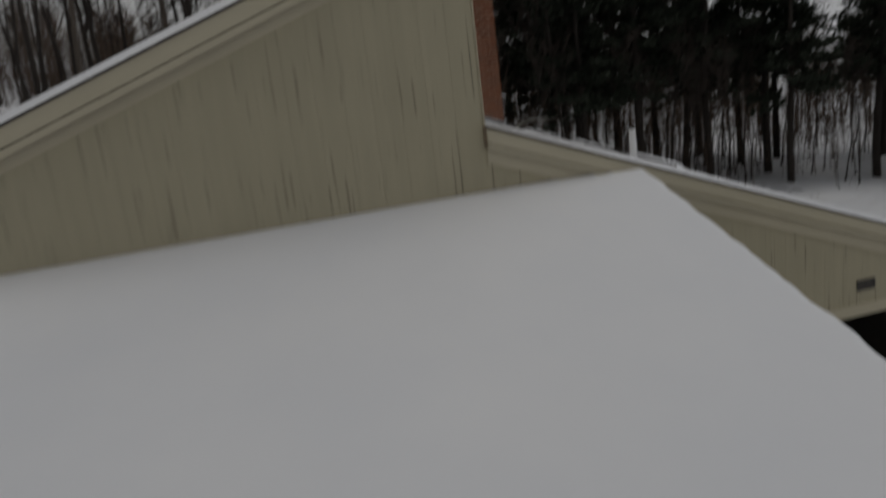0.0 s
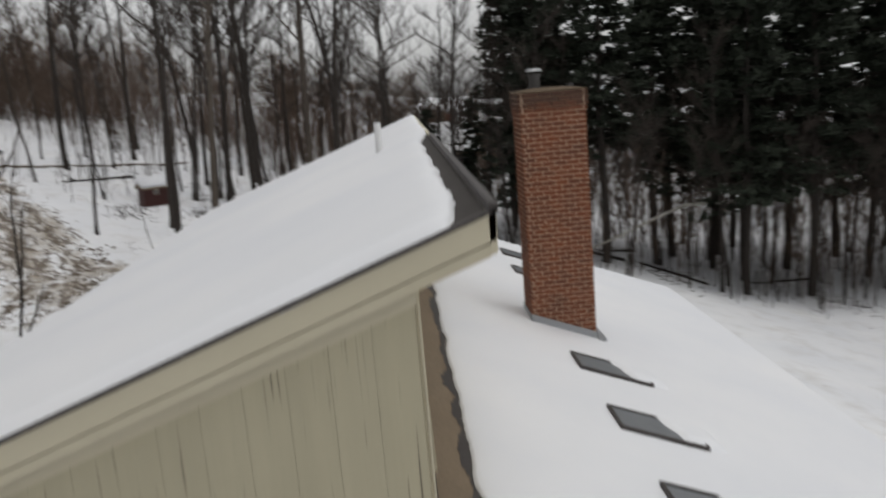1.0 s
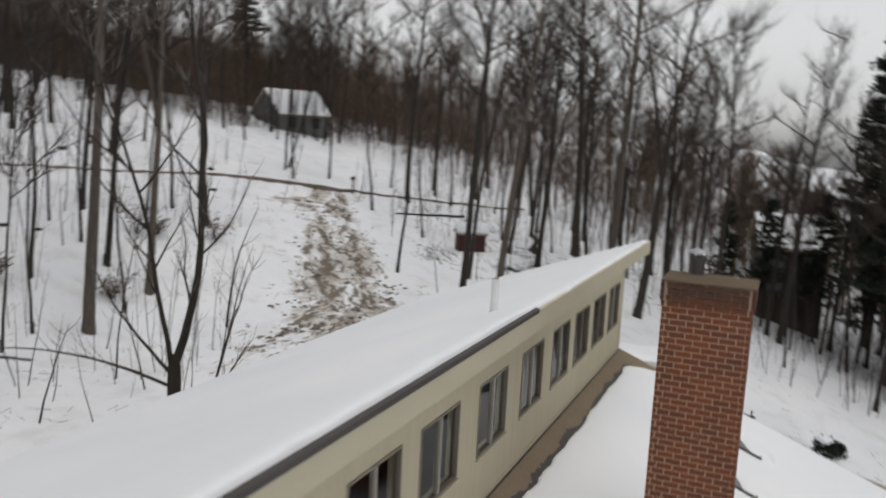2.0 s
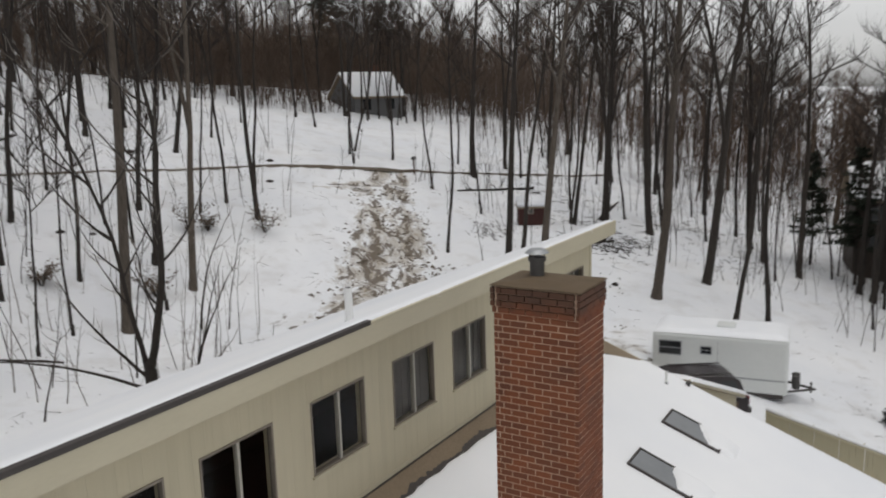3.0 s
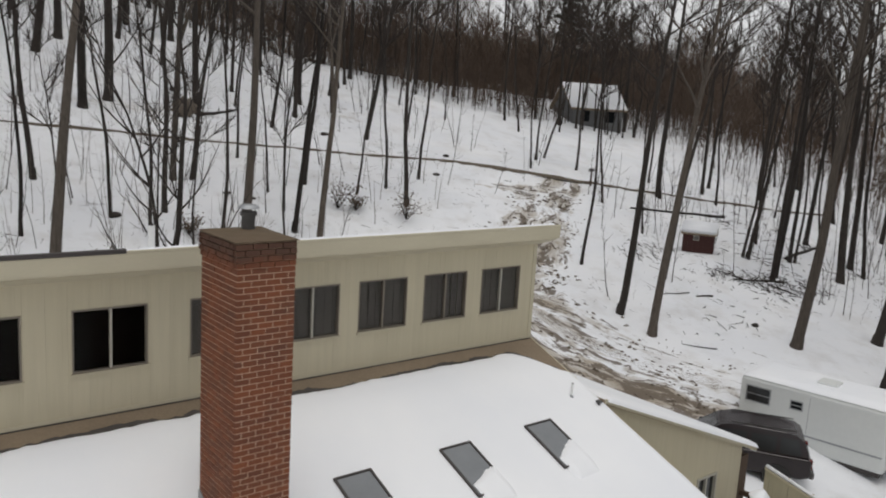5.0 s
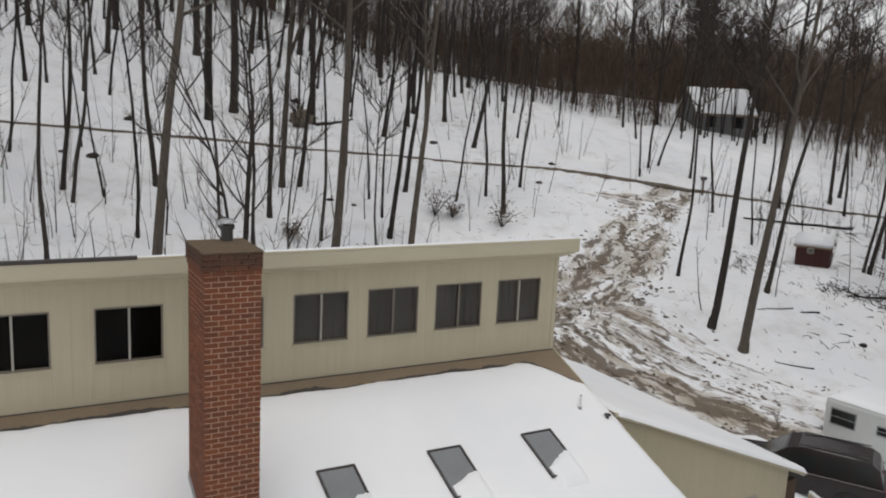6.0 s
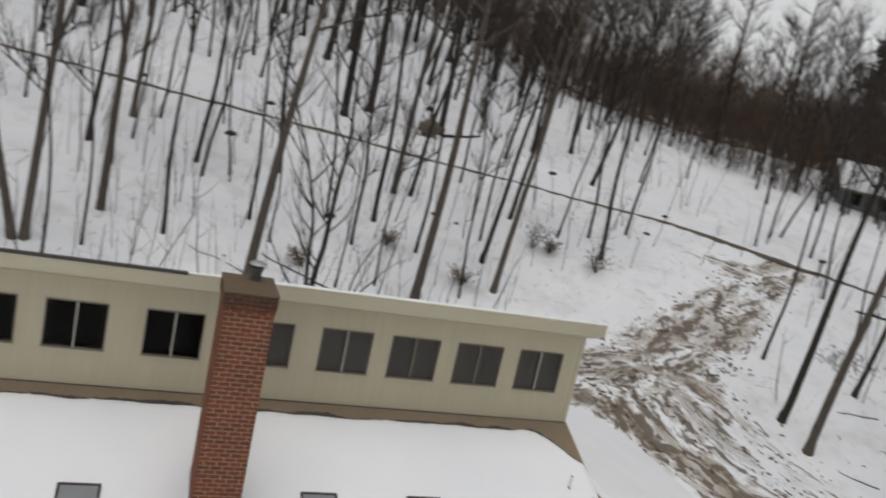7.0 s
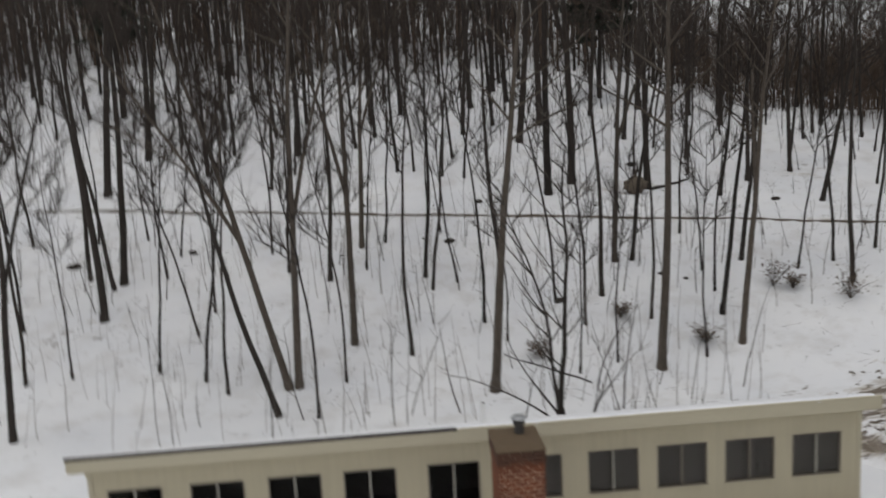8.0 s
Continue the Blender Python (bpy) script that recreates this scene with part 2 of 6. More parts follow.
def box(bm, x0, x1, y0, y1, z0, z1, bevel=0.0):
    m = Matrix.LocRotScale(((x0 + x1) / 2, (y0 + y1) / 2, (z0 + z1) / 2), None, (abs(x1 - x0), abs(y1 - y0), abs(z1 - z0)))
    made = bmesh.ops.create_cube(bm, size=1, matrix=m)
    if bevel:
        edges = list({e for v in made["verts"] for e in v.link_edges})
        bmesh.ops.bevel(bm, geom=edges, offset=bevel, segments=2, affect="EDGES", profile=0.5)
    return bm


def boxes(*dims, bevel=0.0):
    bm = bmesh.new()
    for d in dims:
        box(bm, *d, bevel=bevel)
    return bm


def cyl(bm, a, b, r0, r1=None, sides=16):
    a, b = Vector(a), Vector(b)
    q = (b - a).to_track_quat("Z", "Y").to_matrix().to_4x4()
    bmesh.ops.create_cone(bm, cap_ends=True, segments=sides, radius1=r0, radius2=r0 if r1 is None else r1, depth=(b - a).length,
                          matrix=Matrix.Translation((a + b) / 2) @ q)
    return bm


def prism(bm, outline, axis, lo, hi):
    """An outline of (p, q) drawn out along an axis: x takes (y, z), y takes (x, z), z takes (x, y)."""
    def put(p, q, k):
        return {"x": (k, p, q), "y": (p, k, q), "z": (p, q, k)}[axis]
    a = [bm.verts.new(put(p, q, lo)) for p, q in outline]
    b = [bm.verts.new(put(p, q, hi)) for p, q in outline]
    n = len(outline)
    bm.faces.new(a)
    bm.faces.new(b[::-1])
    for i in range(n):
        bm.faces.new((a[i], b[i], b[(i + 1) % n], a[(i + 1) % n]))
    bmesh.ops.recalc_face_normals(bm, faces=bm.faces)
    return bm


def smooth01(t):
    t = max(0.0, min(1.0, t))
    return t * t * (3 - 2 * t)


def wob(x, y, s=1.0, k=0.0):
    return noise.noise(Vector((x * s, y * s, k)))


def tube(verts, faces, pts, radii, sides):
    """Adds a tapering tube along points."""
    base = len(verts)
    n = len(pts)
    for i, (p, r) in enumerate(zip(pts, radii)):
        d = (pts[min(i + 1, n - 1)] - pts[max(i - 1, 0)]).normalized()
        u = d.cross(Vector((0.31, 0.95, 0.05))).normalized()
        w = d.cross(u)
        for k in range(sides):
            a = 2 * math.pi * k / sides
            verts.append(p + (u * math.cos(a) + w * math.sin(a)) * r)
    for i in range(n - 1):
        for k in range(sides):
            a, b = base + i * sides + k, base + i * sides + (k + 1) % sides
            faces.append((a, b, b + sides, a + sides))


# ---- the ground ----
def road_y(x):
    y = 32.7 - 0.1 * x if x < 30 else 29.7 - 0.29 * (x - 30) + 0.12 * max(0.0, x - 62)
    return y + 3.05 * (1 - smooth01((x - 26) / 20))


SHED = (46.85, 15.4, -2.58)


def ground(x, y):
    # the hill climbs on to the north, and levels out behind the lane to the east
    if y > 50:
        y -= (y - 50) * 0.86 * smooth01((x - 26) / 44) * smooth01((y - 50) / 14)
    if y < -28:
        s = -7.56 + 0.06 * (y + 28) + 0.0016 * max(0.0, -y - 75) ** 1.6
    elif y > 90:
        s = 24.3 + 7.0 * (1 - math.exp(-(y - 90) / 26))
    else:
        s = 0.27 * y
    z = -5.5 + s - 0.03 * (max(-60.0, min(95.0, x)) - 12)
    # a shallow hollow below the lane
    z -= 1.3 * smooth01((y - 9) / 8) * (1 - smooth01((y - 31) / 20)) * (1 - smooth01((x - 27) / 18))
    # the bank below the lane, and the dip where the drive turns round the trees
    z += 0.55 * math.exp(-(((x - 34) / 9) ** 2 + ((y - 24) / 6) ** 2)) - 0.75 * math.exp(-(((x - 34.5) / 6) ** 2 + ((y - 9) / 4) ** 2))
    z -= 1.1 * math.exp(-(((x - 20) / 8) ** 2 + ((y - 19.5) / 5) ** 2))
    d = y - road_y(x)
    if -3 < d < 9:
        z += 0.45 * smooth01((d + 1.0) / 1.0) * (1 - smooth01((d - 1.5) / 6.5))
    far = max(abs(x - 20), abs(y - 20))
    if 41 < x < 53 and 9 < y < 21:
        # the level place on which the shed stands
        k = 1 - smooth01((math.hypot(x - SHED[0], y - SHED[1]) - 1.3) / 2.6)
        z += k * (SHED[2] - z)
        if k > 0.99:
            return z
    return z + 0.16 * wob(x, y, 0.16) + (0.05 * wob(x, y, 0.9, 3.0) if far < 70 else 0) + (1.6 * wob(x, y, 0.018, 5.0) if far > 90 else 0)


# lines of churned ground: points along each, half widths, and how heavily it is churned
DRIVE = [([(45.0, 25.0), (41.0, 22.8), (38.6, 20.6), (34.0, 17.4), (30.0, 14.6), (27.2, 11.6), (27.0, 8.6), (28.6, 6.0), (31.0, 3.6)],
          [1.5, 2.3, 2.6, 3.0, 4.0, 4.6, 4.2, 3.4, 2.2], 1.0),
         ([(28.6, 14.6), (24.0, 13.6), (18.0, 12.6)], [2.4, 1.6, 0.8], 0.8),
         ([(38.2, 25.6), (40.2, 24.4), (43.0, 23.6)], [0.8, 1.2, 0.9], 1.0),
         ([(29.5, 12.5), (31.0, 9.0), (32.6, 6.0)], [3.6, 3.4, 2.4], 0.72)]
# bare wet gravel along the wing
GRAVEL = [(22.6, 10.4), (24.6, 9.0), (26.6, 7.2), (28.2, 4.8), (29.4, 3.0)]


def drive_mask(x, y):
    return drive_track(x, y)[0]


def drive_track(x, y):
    """How churned the ground is, and the place along and across the nearest track."""
    best, along, across, near = 0.0, 0.0, 0.0, 1e9
    if not (5 < x < 62 and -8 < y < 40):
        return best, along, across
    for pts, halves, weight in DRIVE:
        run = 0.0
        for (a, b, ha, hb) in zip(pts, pts[1:], halves, halves[1:]):
            dx, dy = b[0] - a[0], b[1] - a[1]
            t = max(0.0, min(1.0, ((x - a[0]) * dx + (y - a[1]) * dy) / (dx * dx + dy * dy)))
            d = math.hypot(x - a[0] - t * dx, y - a[1] - t * dy)
            h = ha + (hb - ha) * t
            best = max(best, weight * (1 - smooth01((d - 0.62 * h) / (0.5 * h))))
            ln = math.hypot(dx, dy)
            if d < near:
                near, along = d, run + t * ln
                across = ((x - a[0]) * dy - (y - a[1]) * dx) / ln
            run += ln
    return best, along, across


def gravel_mask(x, y):
    best = 0.0
    for a, b in zip(GRAVEL, GRAVEL[1:]):
        dx, dy = b[0] - a[0], b[1] - a[1]
        t = max(0.0, min(1.0, ((x - a[0]) * dx + (y - a[1]) * dy) / (dx * dx + dy * dy)))
        d = math.hypot(x - a[0] - t * dx, y - a[1] - t * dy) + 0.7 * wob(x, y, 0.7, 23.0)
        best = max(best, 1 - smooth01((d - 0.5) / 1.3))
    return best


def steps(lo, fine_lo, fine_hi, hi, fine):
    out, s, v = [], fine, fine_lo
    while v > lo:
        s *= 1.16
        v -= s
        out.append(v)
    out = out[::-1]
    v = fine_lo
    while v < fine_hi:
        out.append(v)
        v += fine
    s = fine
    while v < hi:
        out.append(v)
        s *= 1.16
        v += s
    return out


def build_ground():
    xs, ys = steps(-1500, -20, 62, 1500, 0.6), steps(-1500, -8, 46, 1500, 0.55)
    verts, mud, track = [], [], []
    for y in ys:
        for x in xs:
            k, s, d = drive_track(x, y)
            track.extend((s, d, 0.0))
            z = ground(x, y)
            if k > 0:
                z -= k * (0.12 + 0.12 * wob(s * 0.4, d * 1.3, 0.9, 9.0))
            verts.append((x, y, z))
            edge = 0.22 * math.exp(-((y - road_y(x) - 0.2) / 0.5) ** 2) if -20 < x < 75 else 0.0
            litter = 0.20 * smooth01((wob(x, y, 0.11, 21.0) - 0.1) / 0.4) if y > 5 else 0.0
            wet = gravel_mask(x, y) if 18 < x < 34 and -2 < y < 14 else 0.0
            rut = 0.10 * math.exp(-((abs(d) - 0.85) / 0.3) ** 2)
            mud.append(max(k * (0.30 + rut + 0.12 * wob(x, y, 0.24, 17.0)), 0.44 * wet, edge, litter))
    n = len(xs)
    faces = [(j * n + i, j * n + i + 1, (j + 1) * n + i + 1, (j + 1) * n + i) for j in range(len(ys) - 1) for i in range(n - 1)]
    me = raw("ground", verts, faces, GROUND, smooth=True)
    me.attributes.new("mud", "FLOAT", "POINT").data.foreach_set("value", mud)
    me.attributes.new("track", "FLOAT_VECTOR", "POINT").data.foreach_set("vector", track)
    tagged(new("ground", me), "snow-covered hillside with a churned muddy driveway", "ground", kind="structure")


build_ground()


# ---- the house ----
X_END = 16.75          # east end of the clerestory wall
UP_SLOPE, LOW_SLOPE = 0.37, 0.385
WINDOW_X = [0.36, 2.06, 3.68, 5.27, 7.07, 8.87, 10.57, 12.11, 13.64, 15.17]
WINDOW_W, WIN_Z0, WIN_Z1 = 1.12, 0.68, 1.66


def up_roof(y):
    return 2.38 - UP_SLOPE * y


def low_roof(y):
    return -0.02 + LOW_SLOPE * y


house = thing("house", "cream-sided house with clerestory windows and snowy roofs", "house")


def slab(name, x0, x1, y0, y1, top, thick, material, label):
    bm = bmesh.new()
    prism(bm, [(y0, top(y0)), (y1, top(y1)), (y1, top(y1) - thick), (y0, top(y0) - thick)], "x", x0, x1)
    return part(name, bm, material, house, label)


def build_roofs():
    slab("roof", -0.16, X_END + 0.12, -0.50, 5.25, up_roof, 0.25, DARKSHINGLE, "brown shingled upper roof")
    slab("roof", -0.07, X_END + 0.02, -7.22, 0.0, low_roof, 0.22, SHINGLE, "brown shingled lower roof")
    # fascia along the top edge, rake boards and frieze boards of both gables
    bm = bmesh.new()
    prism(bm, [(-0.50, 2.315), (-0.535, 2.305), (-0.545, 2.565), (-0.50, 2.56)], "x", -0.2, X_END + 0.15)
    part("fascia", bm, TRIM, house)
    bm = bmesh.new()
    prism(bm, [(-0.50, 2.569), (-0.555, 2.569), (-0.56, 2.628), (-0.50, 2.634)], "x", -0.215, 7.7)
    part("drip_edge", bm, DRIP, house, "dark metal drip edge")
    bm = bmesh.new()
    prism(bm, [(-0.50, 2.569), (-0.548, 2.569), (-0.548, 2.60), (-0.50, 2.60)], "x", 7.7, X_END + 0.15)
    part("drip_edge", bm, TRIM, house)
    bm = bmesh.new()
    prism(bm, [(-0.50, 2.28), (-0.50, 2.30), (-0.02, 2.125), (-0.02, 2.105)], "x", -0.16, X_END + 0.1)
    part("soffit", bm, TRIM, house)
    for top, y0, y1, tall, low in ((up_roof, -0.545, 5.25, 0.185, 0.27), (low_roof, -7.2, -0.02, 0.17, 0.24)):
        for x0, x1 in ((-0.20, -0.16),) if top is up_roof else ((-0.105, -0.07),):
            bm = bmesh.new()
            prism(bm, [(y0, top(y0) - 0.012), (y1, top(y1) - 0.012), (y1, top(y1) - tall), (y0, top(y0) - tall)], "x", x0, x1)
            part("rake_board", bm, TRIM, house)
            bm = bmesh.new()
            prism(bm, [(y0, top(y0) - tall - 0.012), (y1, top(y1) - tall - 0.012), (y1, top(y1) - low), (y0, top(y0) - low)], "x", x0 + 0.012, x1)
            part("rake_moulding", bm, TRIM, house)
            bm = bmesh.new()
            prism(bm, [(y0, top(y0) + 0.018), (y1, top(y1) + 0.018), (y1, top(y1) - 0.012), (y0, top(y0) - 0.012)], "x", x0 - 0.015, x1)
            part("drip_edge", bm, DRIP, house, "dark metal drip edge")
        a, b = (max(y0, -0.02), y1) if top is up_roof else (y0 + 0.3, y1)
        bm = bmesh.new()
        prism(bm, [(a, top(a) - 0.25), (b, top(b) - 0.25), (b, top(b) - 0.40), (a, top(a) - 0.40)], "x", -0.045, 0.0)
        part("frieze_board", bm, TRIM, house)
        bm = bmesh.new()
        prism(bm, [(y0, top(y0)), (y1, top(y1)), (y1, top(y1) - 0.24), (y0, top(y0) - 0.24)], "x",
              X_END + (0.12 if top is up_roof else 0.02), X_END + (0.15 if top is up_roof else 0.05))
        part("rake_board", bm, TRIM, house)
    bm = boxes((-0.1, X_END + 0.05, -7.26, -7.22, low_roof(-7.2) - 0.24, low_roof(-7.2) - 0.01))
    part("fascia", bm, TRIM, house)
    bm = boxes((-0.13, X_END + 0.05, -7.275, -7.24, low_roof(-7.2) - 0.03, low_roof(-7.2) - 0.012))
    part("drip_edge", bm, DRIP, house, "dark metal drip edge")


def build_clerestory():
    """Vertical boards cut round the window openings, 15 cm thick."""
    cuts = sorted({round(i * 0.305, 3) for i in range(int(X_END / 0.305) + 1)} | {X_END}
                  | {w for w in WINDOW_X} | {w + WINDOW_W for w in WINDOW_X})
    edges = [0.0] + [e for w in WINDOW_X for e in (w, w + WINDOW_W)] + [X_END]
    bm = bmesh.new()
    for a, b in zip(edges[::2], edges[1::2]):
        box(bm, a, b, 0.0, 0.13, -0.35, 2.16)
    for w in WINDOW_X:
        box(bm, w, w + WINDOW_W, 0.0, 0.13, -0.35, WIN_Z0)
        box(bm, w, w + WINDOW_W, 0.0, 0.13, WIN_Z1, 2.16)
    bmesh.ops.remove_doubles(bm, verts=list(bm.verts), dist=0.0005)
    wall = part("wall", bm, SIDING_PALE, house, "cream vertical-board clerestory wall")
    for a, b in zip(cuts, cuts[1:]):
        if b - a < 0.004:
            continue
        mid = (a + b) / 2
        ga = 0.0015 if abs(a / 0.305 - round(a / 0.305)) < 1e-3 else 0.0
        holes = [w for w in WINDOW_X if w < mid < w + WINDOW_W]
        for z0, z1 in ((-0.35, WIN_Z0), (WIN_Z1, 2.16)) if holes else ((-0.35, 2.16),):
            part("board", boxes((a + ga, b, -0.02, 0.0, z0, z1)), SIDING_PALE, wall)
    bm = boxes((0.02, X_END - 0.02, -0.034, -0.022, -0.03, 0.03))
    part("base_trim", bm, TRIM, house)
    part("corner_board", boxes((-0.012, 0.09, -0.036, -0.021, -0.05, 2.1)), TRIM, house)
    part("corner_board", boxes((X_END - 0.09, X_END + 0.012, -0.036, -0.021, -0.05, 2.1)), TRIM, house)
    part("wall_flashing", boxes((0.02, X_END, -0.06, -0.036, -0.06, -0.028)), DRIP, house)


def build_windows():
    for i, w in enumerate(WINDOW_X):
        x0, x1 = w, w + WINDOW_W
        win = mesh_part("window", mesh_of(boxes((x0, x1, -0.034, 0.05, WIN_Z0, WIN_Z0 + 0.028), (x0, x1, -0.034, 0.05, WIN_Z1 - 0.028, WIN_Z1),
                                                 (x0, x0 + 0.024, -0.034, 0.05, WIN_Z0 + 0.028, WIN_Z1 - 0.028),
                                                 (x1 - 0.024, x1, -0.034, 0.05, WIN_Z0 + 0.028, WIN_Z1 - 0.028)), "window_frame", SASH), house,
                        "brown-framed sliding window with dark panes")
        mid = (x0 + x1) / 2
        part("mullion", boxes((mid - 0.018, mid + 0.018, -0.03, 0.04, WIN_Z0 + 0.028, WIN_Z1 - 0.028)), ALU if i not in (7, 8) else SASH, win)
        part("sill", boxes((x0 - 0.03, x1 + 0.03, -0.06, -0.021, WIN_Z0 - 0.03, WIN_Z0 - 0.002)), TRIM, win)
        for a, b, y in ((x0 + 0.03, mid - 0.018, 0.0), (mid + 0.018, x1 - 0.03, 0.016)):
            pane = part("pane", boxes((a, b, y, y + 0.006, WIN_Z0 + 0.028, WIN_Z1 - 0.028)), GLASS, win)
            pane.visible_shadow = False
        if i >= 5:
            bm = bmesh.new()
            x = x0 + 0.02
            while x < x1 - 0.04:
                y = 0.075 + (0.012 if i in (7, 8) else 0.005) * math.sin(x * 40)
                box(bm, x, x + 0.0838, y, y + 0.007, WIN_Z0 + 0.02, WIN_Z1 - 0.01)
                x += 0.084
            part("blind", bm, BLIND, win, "grey vertical blind, drawn")


def build_walls():
    """Gable walls of separate vertical boards, and the plain walls that close the house."""
    def board(y0, y1, z0, top):
        g = 0.001
        bm = bmesh.new()
        prism(bm, [(y0 + g, z0), (y1 - g, z0), (y1 - g, top(y1)), (y0 + g, top(y0))], "x", -0.022, 0.0)
        return bm
    gable = part("wall", prism(bmesh.new(), [(0, -4.9), (5.1, -4.9), (5.1, up_roof(5.1) - 0.25), (0, up_roof(0) - 0.25)], "x", 0.0, 0.14), SIDING, house,
                 "weathered cream gable wall of vertical boards")
    y = 0.0
    while y < 5.09:
        e = min(5.1, y + 0.29)
        part("board", board(y, e, -2.2, lambda v: up_roof(v) - 0.26), SIDING, gable)
        y = e
    low = part("wall", prism(bmesh.new(), [(-4.4, -8.2), (0, -8.2), (0, low_roof(0) - 0.22), (-7.0, low_roof(-7.0) - 0.22), (-7.0, -3.1), (-4.4, -3.1)],
                             "x", 0.0, 0.14), SIDING, house, "weathered cream lower gable wall over an open porch")
    y = -7.0
    while y < -0.01:
        e = min(0.0, y + 0.29)
        part("board", board(y, e, -3.12 if e < -4.3 else -5.0, lambda v: low_roof(v) - 0.23), SIDING, low)
        y = e
    vent = thing("wall_vent", "small dark louvred vent on weathered siding", "vent", (-0.022, -5.03, -2.91))
    part("frame", boxes((-0.02, 0.0, -0.14, 0.14, 0.0, 0.02), (-0.02, 0.0, -0.14, 0.14, 0.12, 0.14), (-0.02, 0.0, -0.14, -0.12, 0.02, 0.12), (-0.02, 0.0, 0.12, 0.14, 0.02, 0.12)), IRON, vent)
    for k in range(3):
        part("slat", boxes((-0.014, -0.002, -0.12, 0.12, 0.026 + 0.032 * k, 0.05 + 0.032 * k)), DRIP, vent)
    part("band_board", boxes((-0.04, 0.1, -7.0, -4.4, -3.26, -3.1)), TRIM, house)
    for y in (-4.5, -5.6, -6.9):
        part("porch_post", boxes((0.0, 0.1, y - 0.05, y + 0.05, -8.6, -3.26), bevel=0.006), WHITE, house, "white porch post")
    # south wall, north wall, east wall, back of the porch, floors
    part("wall", boxes((2.6, X_END, -7.0, -6.86, -9.0, low_roof(-7.0) - 0.22)), SIDING_PALE, house)
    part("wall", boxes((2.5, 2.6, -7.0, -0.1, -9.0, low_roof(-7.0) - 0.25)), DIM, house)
    part("wall", boxes((0.15, X_END, 4.96, 5.1, -6, up_roof(5.1) - 0.25)), SIDING_PALE, house)
    bm = prism(bmesh.new(), [(0.13, -6), (4.96, -6), (4.96, up_roof(4.96) - 0.25), (0.13, up_roof(0.13) - 0.25)], "x", X_END - 0.14, X_END)
    part("wall", bm, SIDING_PALE, house)
    bm = prism(bmesh.new(), [(-7.0, -9), (0.13, -9), (0.13, low_roof(0.1) - 0.22), (-7.0, low_roof(-7.0) - 0.22)], "x", X_END - 0.14, X_END - 0.003)
    part("wall", bm, SIDING_PALE, house)
    # added dark wall that closes the south side, so the porch reads black
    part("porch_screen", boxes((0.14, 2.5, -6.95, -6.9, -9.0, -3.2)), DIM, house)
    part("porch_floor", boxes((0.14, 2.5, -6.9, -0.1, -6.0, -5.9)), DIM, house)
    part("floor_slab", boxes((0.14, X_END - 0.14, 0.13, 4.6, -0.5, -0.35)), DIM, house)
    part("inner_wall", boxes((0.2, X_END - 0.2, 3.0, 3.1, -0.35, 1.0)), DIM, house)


def build_west_roof():
    """A low lean-to roof that falls away from the gable wall."""
    def z(x):
        return -1.0 + 0.28 * x
    bm = prism(bmesh.new(), [(-0.02, z(0)), (-9.5, z(-9.5)), (-9.5, z(-9.5) - 0.2), (-0.02, z(0) - 0.2)], "y", -1.88, 7.5)
    part("roof", bm, SHINGLE, house, "low lean-to roof under deep snow")
    bm = prism(bmesh.new(), [(-0.02, z(0) + 0.01), (-9.5, z(-9.5) + 0.01), (-9.5, z(-9.5) - 0.22), (-0.02, z(0) - 0.22)], "y", -1.92, -1.88)
    part("rake_board", bm, DRIP, house)
    bm = prism(bmesh.new(), [(-0.03, z(0) - 0.2), (-9.2, z(-9.2) - 0.2), (-9.2, -7.0), (-0.03, -7.0)], "y", -1.6, -1.45)
    part("wall", bm, SIDING, house)
    part("wall", boxes((-9.2, -9.05, -1.45, 7.3, -7.0, z(-9.2) - 0.2)), SIDING, house)
    part("wall", boxes((-9.2, -0.03, 7.15, 7.3, -7.0, z(-9.2) - 0.2)), SIDING, house)


